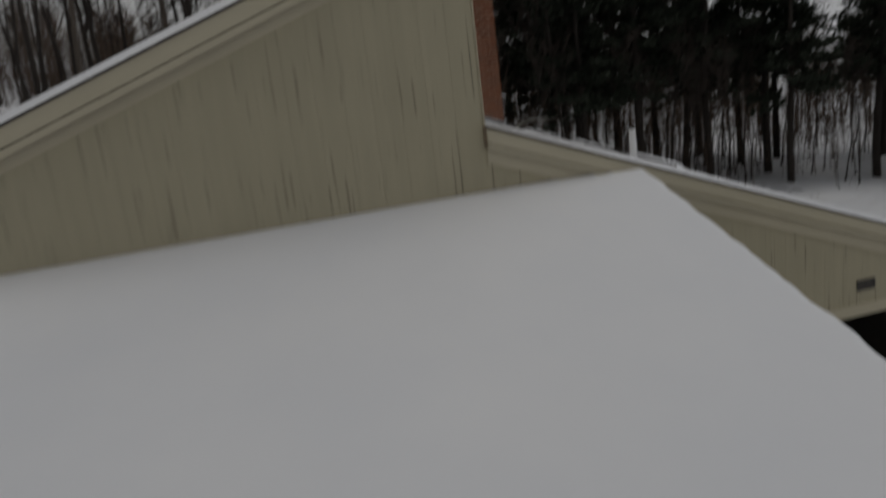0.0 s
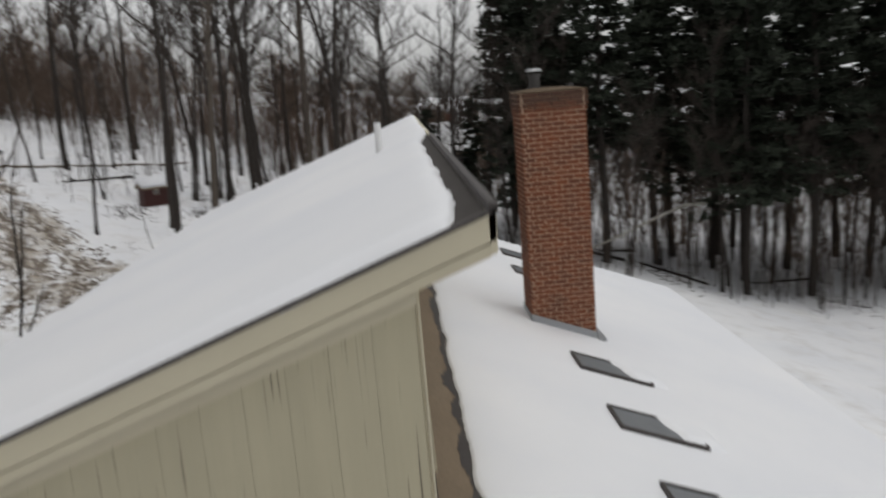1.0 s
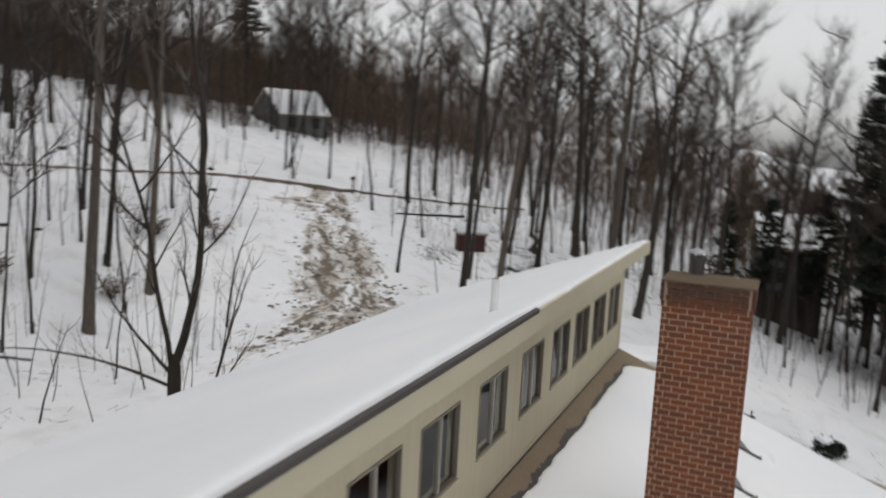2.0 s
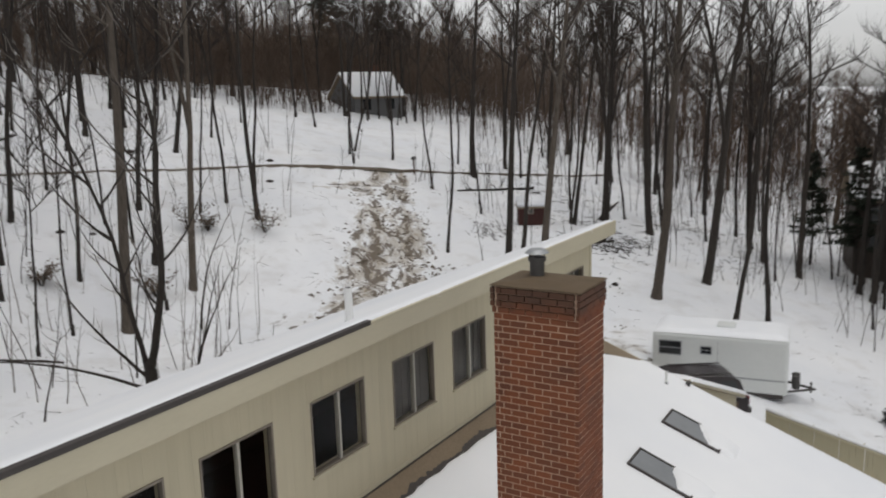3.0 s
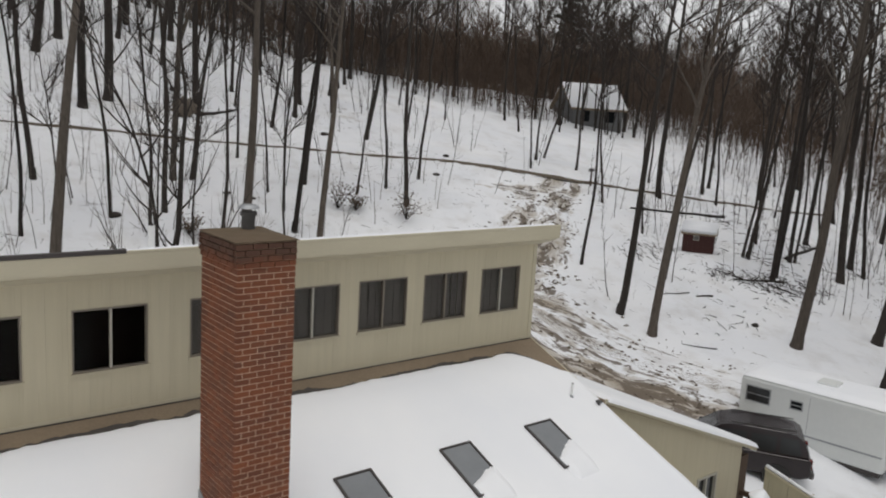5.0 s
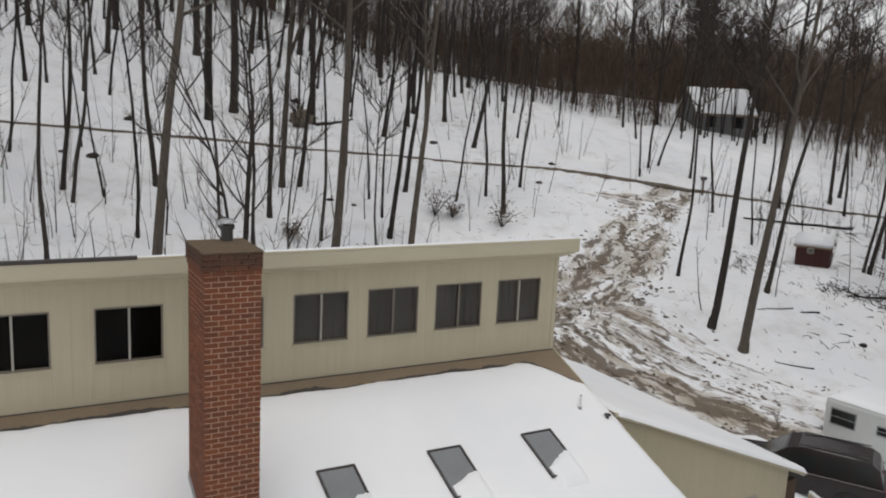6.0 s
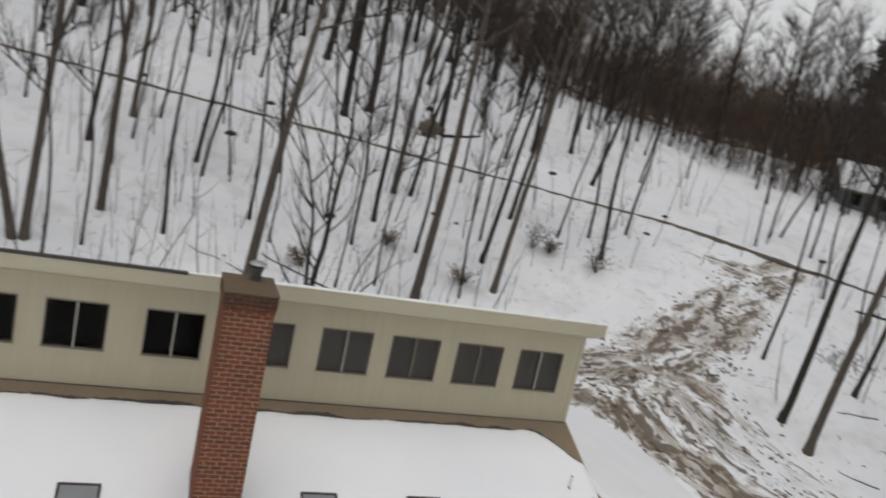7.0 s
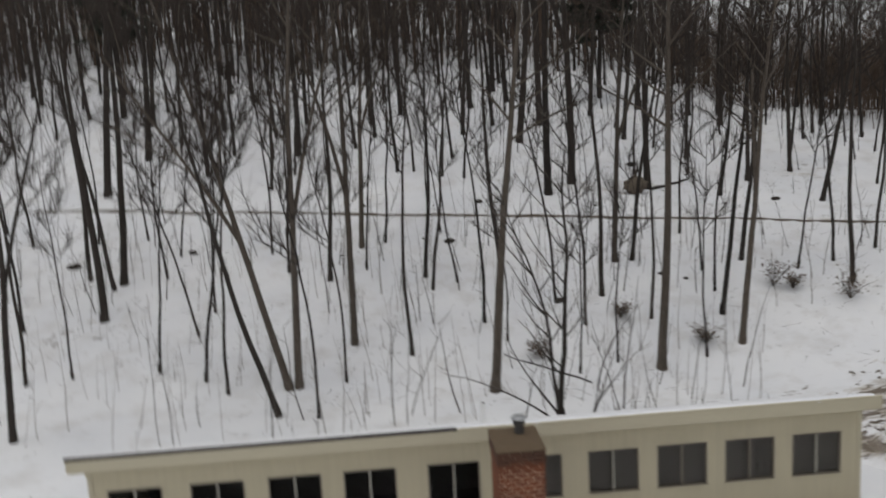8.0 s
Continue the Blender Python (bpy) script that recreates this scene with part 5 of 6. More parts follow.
def pale_whips():
    """Slender pale shoots on the near slope."""
    r = random.Random(15)
    v, f = [], []
    made = 0
    while made < 230:
        x, y = r.uniform(-16, 34), r.uniform(11.5, 30)
        if drive_mask(x, y) > 0.02 or 22 < x < 34 and 12 < y < 22.5 and x > 24:
            continue
        h, rad = r.uniform(1.0, 4.6), r.uniform(0.010, 0.022)
        p = Vector((x, y, ground(x, y) - 0.1))
        d = Vector((r.uniform(-0.16, 0.16), r.uniform(-0.16, 0.16), 1)).normalized()
        pts = [p]
        for _ in range(4):
            d = (d + Vector((r.uniform(-0.1, 0.1), r.uniform(-0.1, 0.1), 0.03))).normalized()
            pts.append(pts[-1] + d * h / 4)
        tube(v, f, pts, [rad, rad * 0.85, rad * 0.65, rad * 0.45, rad * 0.2], 4)
        for _ in range(r.randint(1, 5)):
            k = r.randint(1, 3)
            q = pts[k].lerp(pts[k + 1], r.random())
            w = Vector((r.uniform(-1, 1), r.uniform(-1, 1), r.uniform(0.4, 1.3))) * h * 0.13
            tube(v, f, [q, q + w], [rad * 0.45, rad * 0.15], 3)
        made += 1
    tagged(new("saplings", raw("saplings", v, f, SHOOT)), "slender pale grey-brown shoots standing in snow", "saplings", kind="stuff")


brushwood()
pale_whips()
far_woods()
thicket()
ground_twigs()


def leafy_shrub(x, y, size, seed):
    r = random.Random(seed)
    ob = thing("beech_shrub", "young beech holding dry brown leaves in snow", "shrub", (x, y, ground(x, y)), group="leafy shrubs")
    sv, sf, lv, lf = [], [], [], []
    for _ in range(9):
        w = Vector((r.uniform(-0.7, 0.7), r.uniform(-0.7, 0.7), r.uniform(0.6, 1.2))) * size
        tube(sv, sf, [Vector((0, 0, -0.1)), w * 0.5 + Vector((0, 0, 0.1)), w], [0.022, 0.014, 0.006], 4)
        for _ in range(26):
            c = w * r.uniform(0.3, 1.05) + Vector((r.uniform(-0.3, 0.3), r.uniform(-0.3, 0.3), r.uniform(-0.15, 0.2))) * size
            a = Vector((r.uniform(-1, 1), r.uniform(-1, 1), r.uniform(-0.8, 0.5))).normalized() * 0.075
            b = a.cross(Vector((r.uniform(-1, 1), r.uniform(-1, 1), 1))).normalized() * 0.045
            n = len(lv)
            lv.extend((c - a, c + b, c + a, c - b))
            lf.append((n, n + 1, n + 2, n + 3))
    mesh_part("stem", raw("stem", sv, sf, BARK), ob)
    tagged(mesh_part("foliage", raw("foliage", lv, lf, LEAF), ob, "dry brown leaves"), kind="stuff")


for i, (x, y, s) in enumerate(((26.9, 24.6, 1.2), (29.9, 22.4, 1.4), (21.7, 20.9, 0.9), (27.8, 24.2, 0.8), (18.1, 23.1, 0.8), (13.4, 19.6, 0.9))):
    leafy_shrub(x, y, s, 50 + i)


def evergreen_bush(x, y, size, seed):
    r = random.Random(seed)
    ob = thing("evergreen_bush", "low dark evergreen bush dusted with snow", "shrub", (x, y, ground(x, y) - 0.05))
    part("stem", cyl(bmesh.new(), (0, 0, -0.1), (0, 0, size * 0.8), 0.04, 0.015, 8), BARK, ob)
    v, f = [], []
    for _ in range(330):
        a, k = r.uniform(0, 6.28), r.random() ** 0.5
        z = size * r.uniform(0.05, 1.0)
        rad = size * 0.62 * math.sqrt(max(0.05, 1 - (z / size) ** 2)) * k
        c = Vector((math.cos(a) * rad, math.sin(a) * rad, z))
        d = Vector((math.cos(a) * 0.6, math.sin(a) * 0.6, r.uniform(0.2, 1))).normalized() * 0.2
        w = d.cross(Vector((r.uniform(-1, 1), r.uniform(-1, 1), 1))).normalized() * 0.045
        n = len(v)
        v.extend((c - w, c + w, c + d + w * 0.4, c + d - w * 0.4))
        f.append((n, n + 1, n + 2, n + 3))
    tagged(mesh_part("foliage", raw("foliage", v, f, NEEDLE), ob), kind="stuff")


evergreen_bush(34.2, -5.9, 0.8, 91)
evergreen_bush(34.9, -6.4, 0.55, 92)
bm = bmesh.new()
bmesh.ops.create_icosphere(bm, subdivisions=3, radius=1)
for q in bm.verts:
    k = 1 + 0.5 * noise.noise(q.co * 2.1)
    q.co = Vector((34.1 + q.co.x * 0.42 * k, -5.85 + q.co.y * 0.3 * k, ground(34.2, -5.9) + 0.74 + q.co.z * 0.14 * k))
tagged(new("shrub_snow", mesh_of(bm, "shrub_snow", SNOW, True)), "lump of snow on a low evergreen bush", "snow", kind="stuff")


def boulder(x, y, size, seed, flat=0.5):
    bm = bmesh.new()
    bmesh.ops.create_icosphere(bm, subdivisions=2, radius=1)
    for v in bm.verts:
        k = 1 + 0.35 * noise.noise(v.co * 1.3 + Vector((seed, 0, 0)))
        v.co = Vector((v.co.x * size * k * 1.4, v.co.y * size * k, v.co.z * size * k * flat))
    ob = new("boulder", mesh_of(bm, "boulder", BARK, True))
    ob.matrix_basis = pose(x, y, ground(x, y) + size * flat * 0.25, 0, 0, seed * 40)
    tagged(ob, "dark half-buried rock in the snow", "rock", "rocks on the slope")


for i, (x, y, s) in enumerate(((10.3, 32.0, 0.45), (8.8, 32.5, 0.22), (35.7, 27.3, 0.28), (21.6, 26.8, 0.25), (15.3, 24.5, 0.4), (5.1, 36.4, 0.3), (25.0, 42.9, 0.5),
                               (-4.9, 31.6, 0.35), (32.4, 35.4, 0.4), (12.7, 36.6, 0.4), (38.2, 29.5, 0.3), (22.7, 26.1, 0.2), (-11.1, 30.0, 0.5), (40.4, 7.6, 0.3))):
    boulder(x, y, s * 0.62, i + 1.3, 0.6)


def fallen_log(x, y, turn, length, r, pitch=0.0, lift=0.0, label="bare fallen log lying in snow", material=BARK, kink=None):
    g = random.Random(int(x * 31 + y * 7))
    v, f = [], []
    n = 6
    c, s = math.cos(radians(turn)), math.sin(radians(turn))
    pts = []
    for i in range(n + 1):
        d = length * (i / n - 0.5)
        px, py = x + c * d, y + s * d
        pts.append(Vector((px + g.uniform(-0.06, 0.06), py + g.uniform(-0.06, 0.06), ground(px, py) + r * 0.5 + lift + pitch * (d + length / 2))))
        if kink and d + length / 2 > kink[0]:
            pts[-1].z += kink[1] * (d + length / 2 - kink[0])
    tube(v, f, pts, [r * (1 - 0.09 * i) for i in range(n + 1)], 7)
    for _ in range(4):
        p = pts[g.randint(2, n)]
        w = Vector((g.uniform(-1, 1), g.uniform(-1, 1), g.uniform(0.1, 0.9))) * length * 0.13
        tube(v, f, [p, p + w * 0.6, p + w], [r * 0.35, r * 0.25, r * 0.08], 4)
    f.append(tuple(range(7))[::-1])
    tagged(new("fallen_log", raw("fallen_log", v, f, material, smooth=True)), label, "log", "fallen wood on the slope")


for x, y, t, ln, r in ((13.4, 18.7, 150, 4.2, 0.05), (46.5, 11.0, 165, 4.0, 0.08),
                       (52.0, 20.5, 170, 9.0, 0.11), (57.5, 14.0, 10, 8.0, 0.14), (26.6, 39.2, 30, 4.0, 0.13),
                       (58, -14, 60, 7, 0.16), (54, -20, 35, 6, 0.14), (57, -30, 100, 6, 0.13), (62, -18, 140, 7, 0.15)):
    fallen_log(x, y, t, ln, r)
rng = random.Random(62)
for x, y in ((40.5, 10.6), (45.0, 12.0), (35.4, 7.3), (38.9, 11.4), (47.0, 9.9), (63.9, 6.0)):
    fallen_log(x, y, rng.uniform(115, 170), rng.uniform(0.8, 2.2), rng.uniform(0.03, 0.06))
fallen_log(53.4, -18.6, 105, 16.0, 0.13, pitch=-0.21, lift=6.6, kink=(5.4, -0.34), label="pale barkless dead limb caught between trees", material=ALU)


def root_plate(x, y):
    ob = thing("upturned_stump", "upturned brown tree stump with torn roots", "stump", (x, y, ground(x, y)))
    g = random.Random(3)
    bm = bmesh.new()
    bmesh.ops.create_icosphere(bm, subdivisions=3, radius=1)
    for v in bm.verts:
        k = 1 + 0.5 * noise.noise(v.co * 2.2)
        v.co = Vector((v.co.x * 0.75 * k, v.co.y * 0.35 * k, 0.55 + v.co.z * 0.6 * k))
    part("root_ball", bm, SOIL, ob, smooth=True)
    for _ in range(7):
        a = g.uniform(0, 6.28)
        v, f = [], []
        w = Vector((math.cos(a), g.uniform(-0.3, 0.3), math.sin(a)))
        tube(v, f, [Vector((0, 0, 0.6)), Vector((0, 0, 0.6)) + w * 0.7, Vector((0, 0, 0.6)) + w * 1.1 + Vector((0.1, 0, 0))], [0.1, 0.06, 0.02], 5)
        mesh_part("root", raw("root", v, f, BARK, smooth=True), ob)


root_plate(23.6, 37.5)


def brush_pile(x, y, size, sticks, seed):
    r = random.Random(seed)
    v, f = [], []
    for _ in range(sticks):
        px, py = x + r.gauss(0, size * 0.75), y + r.gauss(0, size * 0.4)
        a = r.gauss(2.9, 0.8)
        ln = r.uniform(0.06, 0.42) * size * 0.42
        z = ground(px, py) + r.uniform(0, 0.2) * math.exp(-((px - x) ** 2 + (py - y) ** 2) / size ** 2)
        w = Vector((math.cos(a) * ln, math.sin(a) * ln, r.uniform(-0.05, 0.22)))
        p = Vector((px, py, z))
        tube(v, f, [p - w, p + Vector((0, 0, r.uniform(0, 0.1))), p + w], [r.uniform(0.01, 0.035), 0.016, 0.006], 4)
    tagged(new("brush_pile", raw("brush_pile", v, f, TWIG)), "heap of dark fallen branches in snow", "brush", kind="stuff")


for i, (x, y, s, n) in enumerate(((44.5, 11.9, 1.3, 110), (46.6, 10.7, 1.6, 140), (49.2, 9.6, 1.4, 90), (41.6, 15.5, 1.4, 90), (51.0, 12.5, 3.0, 40), (52.5, -19.0, 3.5, 120), (49.0, -30.0, 3.5, 110),
                                  (56, 18, 3.0, 70), (47, -38, 3.0, 90), (39.5, 8.2, 2.0, 22), (46.4, 9.4, 2.2, 50), (59.5, 8.8, 3.2, 60), (52.0, 4.0, 3.0, 30))):
    brush_pile(x, y, s, n, 80 + i)


def clods():
    """Frozen clods, ruts and dead leaves turned up along the driveway and under the trees."""
    r = random.Random(21)
    v, f = [], []
    made = 0
    while made < 700:
        x, y = r.uniform(21, 47), r.uniform(-4, 25)
        k = drive_mask(x, y)
        if r.random() > k or wob(x * 0.5, y, 0.8, 40) < -0.1:
            continue
        a = radians(-48) + r.gauss(0, 0.5)
        ln, wd, h = r.uniform(0.05, 0.2), r.uniform(0.03, 0.08), r.uniform(0.02, 0.07)
        ux, uy = math.cos(a) * ln, math.sin(a) * ln
        wx, wy = -math.sin(a) * wd, math.cos(a) * wd
        z = ground(x, y) - k * 0.12 - 0.02
        n = len(v)
        v.extend(((x - ux, y - uy, z), (x + wx, y + wy, z), (x + ux, y + uy, z), (x - wx, y - wy, z), (x + r.uniform(-0.05, 0.05), y + r.uniform(-0.05, 0.05), z + h + 0.05)))
        f.extend(((n, n + 3, n + 4), (n + 3, n + 2, n + 4), (n + 2, n + 1, n + 4), (n + 1, n, n + 4)))
        made += 1
    tagged(new("clods", raw("clods", v, f, SOIL)), "brown clods and torn leaf litter on the muddy driveway", "clods", kind="stuff")


def road_bank():
    """The bare earth edge of the lane across the hill."""
    v, f = [], []
    i = 0
    x = -16.0
    while x < 70:
        wide = 0.085 + 0.05 * wob(x, 0, 0.5, 8) + 0.1 * smooth01((x - 36) / 3) * (1 - smooth01((x - 46) / 4))
        y = road_y(x) + 0.1 * wob(x, 0, 0.35, 2)
        lo, hi = ground(x, y - wide), ground(x, y + wide)
        h = 0.04 + 0.06 * wob(x, 3, 0.8, 2)
        v.extend(((x, y - wide, lo - 0.05), (x, y - wide * 0.4, max(lo, hi) + h), (x, y + wide * 0.5, max(lo, hi) + h * 0.9), (x, y + wide, hi - 0.05)))
        if i:
            b = 4 * i
            for k in range(3):
                f.append((b - 4 + k, b - 3 + k, b + 1 + k, b + k))
        i += 1
        x += 0.4
    me = raw("road_edge", v, f, SOIL)
    if me.polygons[4].normal.z < 0:
        me.flip_normals()
    tagged(new("road_edge", me), "bare brown earth edge of a snowy lane", "road edge", kind="structure")


clods()
road_bank()


# ---- yard, driveway and neighbours ----
def camper():
    a = (31.10, 2.80)
    g = ground(32.5, 0) - 0.25
    ob = thing("camper_trailer", "white camper trailer with snow on its roof", "trailer", (*a, 0), turn=-82)
    # local x runs along its side to the south, local y out to the east
    L, W, z0, z1 = 5.1, 2.35, -6.28, -4.08
    bm = bmesh.new()
    box(bm, 0, L, 0, W, z0, z1, bevel=0.12)
    part("body", bm, VAN, ob, smooth=False)
    part("belt_rail", boxes((0.1, L - 0.1, -0.012, 0.0, -5.72, -5.66)), LEAD, ob)
    part("skirt", boxes((0.15, L - 0.15, 0.08, W - 0.08, z0 - 0.16, z0 + 0.02)), DRIP, ob)
    for x0, x1, zz0, zz1 in ((0.25, 1.15, -4.98, -4.38), (1.85, 2.30, -4.86, -4.52)):
        w = mesh_part("window", mesh_of(boxes((x0, x1, -0.02, 0.03, zz0, zz0 + 0.04), (x0, x1, -0.02, 0.03, zz1 - 0.04, zz1), (x0, x0 + 0.04, -0.02, 0.03, zz0 + 0.04, zz1 - 0.04),
                                             (x1 - 0.04, x1, -0.02, 0.03, zz0 + 0.04, zz1 - 0.04), (x0 + 0.04, x1 - 0.04, -0.018, 0.02, (zz0 + zz1) / 2 - 0.015, (zz0 + zz1) / 2 + 0.015)), "window", LEAD), ob)
        part("pane", boxes((x0 + 0.04, x1 - 0.04, -0.006, 0.0, zz0 + 0.04, zz1 - 0.04)), DARKGLASS, w)
    part("panel_seam", boxes((2.5, 2.515, -0.006, 0.0, z0 + 0.2, z1 - 0.2)), LEAD, ob)
    part("roof_unit", boxes((2.4, 3.1, 0.8, 1.5, z1, z1 + 0.24), bevel=0.05), VAN, ob, "white roof air unit")
    for x in (1.7, 2.45):
        for y in (0.05, W - 0.25):
            wheel = part("wheel", cyl(bmesh.new(), (x, y, z0 - 0.12), (x, y + 0.2, z0 - 0.12), 0.33, sides=24), RUBBER, ob)
            part("rim", cyl(bmesh.new(), (x, y - 0.012, z0 - 0.12), (x, y, z0 - 0.12), 0.18, sides=20), LEAD, wheel)
    bm = bmesh.new()
    cyl(bm, (L - 0.1, 0.5, z0 + 0.02), (L + 1.0, W / 2, z0 + 0.02), 0.05, sides=8)
    cyl(bm, (L - 0.1, W - 0.5, z0 + 0.02), (L + 1.0, W / 2, z0 + 0.02), 0.05, sides=8)
    cyl(bm, (L + 0.85, W / 2, g - 0.1), (L + 0.85, W / 2, z0 + 0.3), 0.035, sides=8)
    part("drawbar", bm, IRON, ob)
    for y in (W / 2 - 0.18, W / 2 + 0.18):
        part("gas_bottle", cyl(bmesh.new(), (L + 0.3, y, z0 + 0.05), (L + 0.3, y, z0 + 0.55), 0.15, sides=18), IRON, ob)
    snow_block("camper_snow", ob.matrix_basis, 0.03, L - 0.03, 0.03, W - 0.03, z1, 0.16, "snow lying on the camper roof")


def snow_block(name, m, x0, x1, y0, y1, z, depth, label):
    """A blanket of snow on a flat top."""
    verts, faces = [], []
    nx, ny = 18, 12
    for i in range(nx + 1):
        for j in range(ny + 1):
            x, y = x0 + (x1 - x0) * i / nx, y0 + (y1 - y0) * j / ny
            d = min(x - x0, x1 - x, y - y0, y1 - y)
            h = depth * math.sqrt(max(0.0, 1 - (1 - min(1, d / (depth * 1.5))) ** 2)) * (1 + 0.25 * wob(x, y, 1.3, 5))
            verts.append(m @ Vector((x, y, z + h - (0.01 if d < 1e-5 else 0))))
    for i in range(nx):
        for j in range(ny):
            a = i * (ny + 1) + j
            faces.append((a, a + ny + 1, a + ny + 2, a + 1))
    me = raw(name, verts, faces, SNOW, smooth=True)
    if me.polygons[len(faces) // 2].normal.z < 0:
        me.flip_normals()
    tagged(new(name, me), label, "snow", kind="stuff")


camper()


def suv():
    """A dark estate car on high wheels; local x points to its nose."""
    gx, gy = 27.62, 1.17
    g = ground(gx, gy) - 0.50
    ob = thing("suv", "dirty dark maroon four-wheel-drive car, parked", "car", (gx, gy, g), turn=122)
    ob.scale = (1.14, 1.06, 1.04)
    L, W = 4.5, 1.8
    side = [(-2.25, 0.45), (-2.27, 0.95), (-2.18, 1.02), (0.85, 1.05), (2.0, 0.93), (2.22, 0.82), (2.26, 0.45), (1.9, 0.34), (-2.0, 0.36)]
    bm = prism(bmesh.new(), side, "y", -W / 2, W / 2)
    bmesh.ops.bevel(bm, geom=list(bm.edges), offset=0.07, segments=3, affect="EDGES", profile=0.6)
    part("body", bm, CARPAINT, ob, smooth=False)
    bm = prism(bmesh.new(), [(0.95, 1.0), (0.22, 1.6), (-0.05, 1.68), (-0.6, 1.72), (-1.4, 1.70), (-1.85, 1.63), (-2.03, 1.5), (-2.19, 1.0)], "y", -0.84, 0.84)
    for v in bm.verts:
        v.co.y *= 1 - 0.214 * (v.co.z - 1.0) / 0.7
    bmesh.ops.bevel(bm, geom=[e for e in bm.edges if abs(e.verts[0].co.y - e.verts[1].co.y) < 0.01], offset=0.07, segments=3, affect="EDGES", profile=0.6)
    cabin = part("cabin", bm, CARPAINT, ob)

    def pane(name, quad, out):
        """A pane of tinted glass just proud of the cabin."""
        q = [Vector(p) for p in quad]
        nrm = (q[1] - q[0]).cross(q[2] - q[0]).normalized()
        if nrm.dot(Vector(out)) < 0:
            nrm = -nrm
        vs = [p + nrm * 0.006 for p in q] + [p - nrm * 0.02 for p in q]
        fs = [(0, 1, 2, 3), (7, 6, 5, 4)] + [(i, i + 4, (i + 1) % 4 + 4, (i + 1) % 4) for i in range(4)]
        mesh_part(name, raw(name, vs, fs, DARKGLASS), cabin)

    def on_side(x, z, s):
        return (x, s * (0.84 - (z - 1.0) / 0.7 * 0.18), z)

    for s in (-1, 1):
        for x0, x1, x2, x3 in ((-0.55, 0.62, 0.22, -0.55), (-1.32, -0.65, -0.65, -1.32), (-2.0, -1.42, -1.42, -1.88)):
            pane("side_window", [on_side(x0, 1.08, s), on_side(x1, 1.08, s), on_side(x2, 1.53, s), on_side(x3, 1.53, s)], (0, s, 0))
    pane("windscreen", [(0.853, -0.7, 1.08), (0.853, 0.7, 1.08), (0.27, 0.58, 1.56), (0.27, -0.58, 1.56)], (1, 0, 1))
    pane("rear_window", [(-2.165, -0.66, 1.08), (-2.165, 0.66, 1.08), (-2.045, 0.58, 1.46), (-2.045, -0.58, 1.46)], (-1, 0, 0.2))
    for x in (-1.4, 1.35):
        for s in (-1, 1):
            y0, y1 = s * 0.68, s * 0.93
            wheel = part("wheel", cyl(bmesh.new(), (x, y0, 0.36), (x, y1, 0.36), 0.37, sides=28), RUBBER, ob)
            part("rim", cyl(bmesh.new(), (x, y1, 0.36), (x, y1 + s * 0.012, 0.36), 0.21, sides=24), IRON, wheel)
    part("bumper", boxes((-2.36, -2.24, -0.86, 0.86, 0.42, 0.62), bevel=0.03), IRON, ob)
    part("bumper", boxes((2.2, 2.33, -0.86, 0.86, 0.4, 0.6), bevel=0.03), IRON, ob)
    for s in (-1, 1):
        part("tail_lamp", boxes((-2.285, -2.2, s * 0.76 - 0.08, s * 0.76 + 0.08, 0.72, 1.0), bevel=0.01), TAIL, ob, "red tail lamp")
        part("headlamp", boxes((2.16, 2.25, s * 0.66 - 0.14, s * 0.66 + 0.14, 0.7, 0.82), bevel=0.01), GLASS, ob)
        part("mirror", boxes((0.62, 0.76, s * 0.95 - 0.09, s * 0.95 + 0.09, 1.02, 1.16), bevel=0.02), CARPAINT, ob)
        part("roof_rail", boxes((-1.8, -0.1, s * 0.56 - 0.015, s * 0.56 + 0.015, 1.72, 1.75)), IRON, ob)


suv()


def yard_fence():
    ob = thing("yard_fence", "solid cream board fence with snow along its top", "fence", (22.5, -2.95, 0), turn=-88)
    for i in range(9):
        x = 0.62 * i
        drop = 0.155 * i
        part("board", boxes((x + 0.004, x + 0.616, -0.03, 0.03, -6.9 - drop, -3.46 - drop)), SIDING, ob)
    part("cap_rail", prism(bmesh.new(), [(0, -3.44), (5.58, -4.835), (5.58, -4.785), (0, -3.39)], "y", -0.06, 0.06), TRIM, ob)
    v = bmesh.new()
    prism(v, [(0, -3.388), (5.58, -4.783), (5.58, -4.71), (2.8, -4.02), (0, -3.31)], "y", -0.055, 0.055)
    bmesh.ops.bevel(v, geom=list(v.edges), offset=0.02, segments=2, affect="EDGES")
    s = new("fence_snow", mesh_of(v, "fence_snow", SNOW, True))
    s.matrix_basis = ob.matrix_basis
    tagged(s, "line of snow on the fence top", "snow", kind="stuff")
    # the brown door between wing and fence, made up as a plain post and rail
    gate = thing("gate_post", "dark brown door beside the wing, built as a timber post", "post", (23.0, -2.0, 0))
    part("post", boxes((-0.19, 0.19, -0.09, 0.09, -7.6, -3.52), bevel=0.01), TIMBER, gate)
    part("rail", boxes((-0.05, 0.05, -0.65, -0.09, -4.6, -4.48)), TIMBER, gate)


yard_fence()


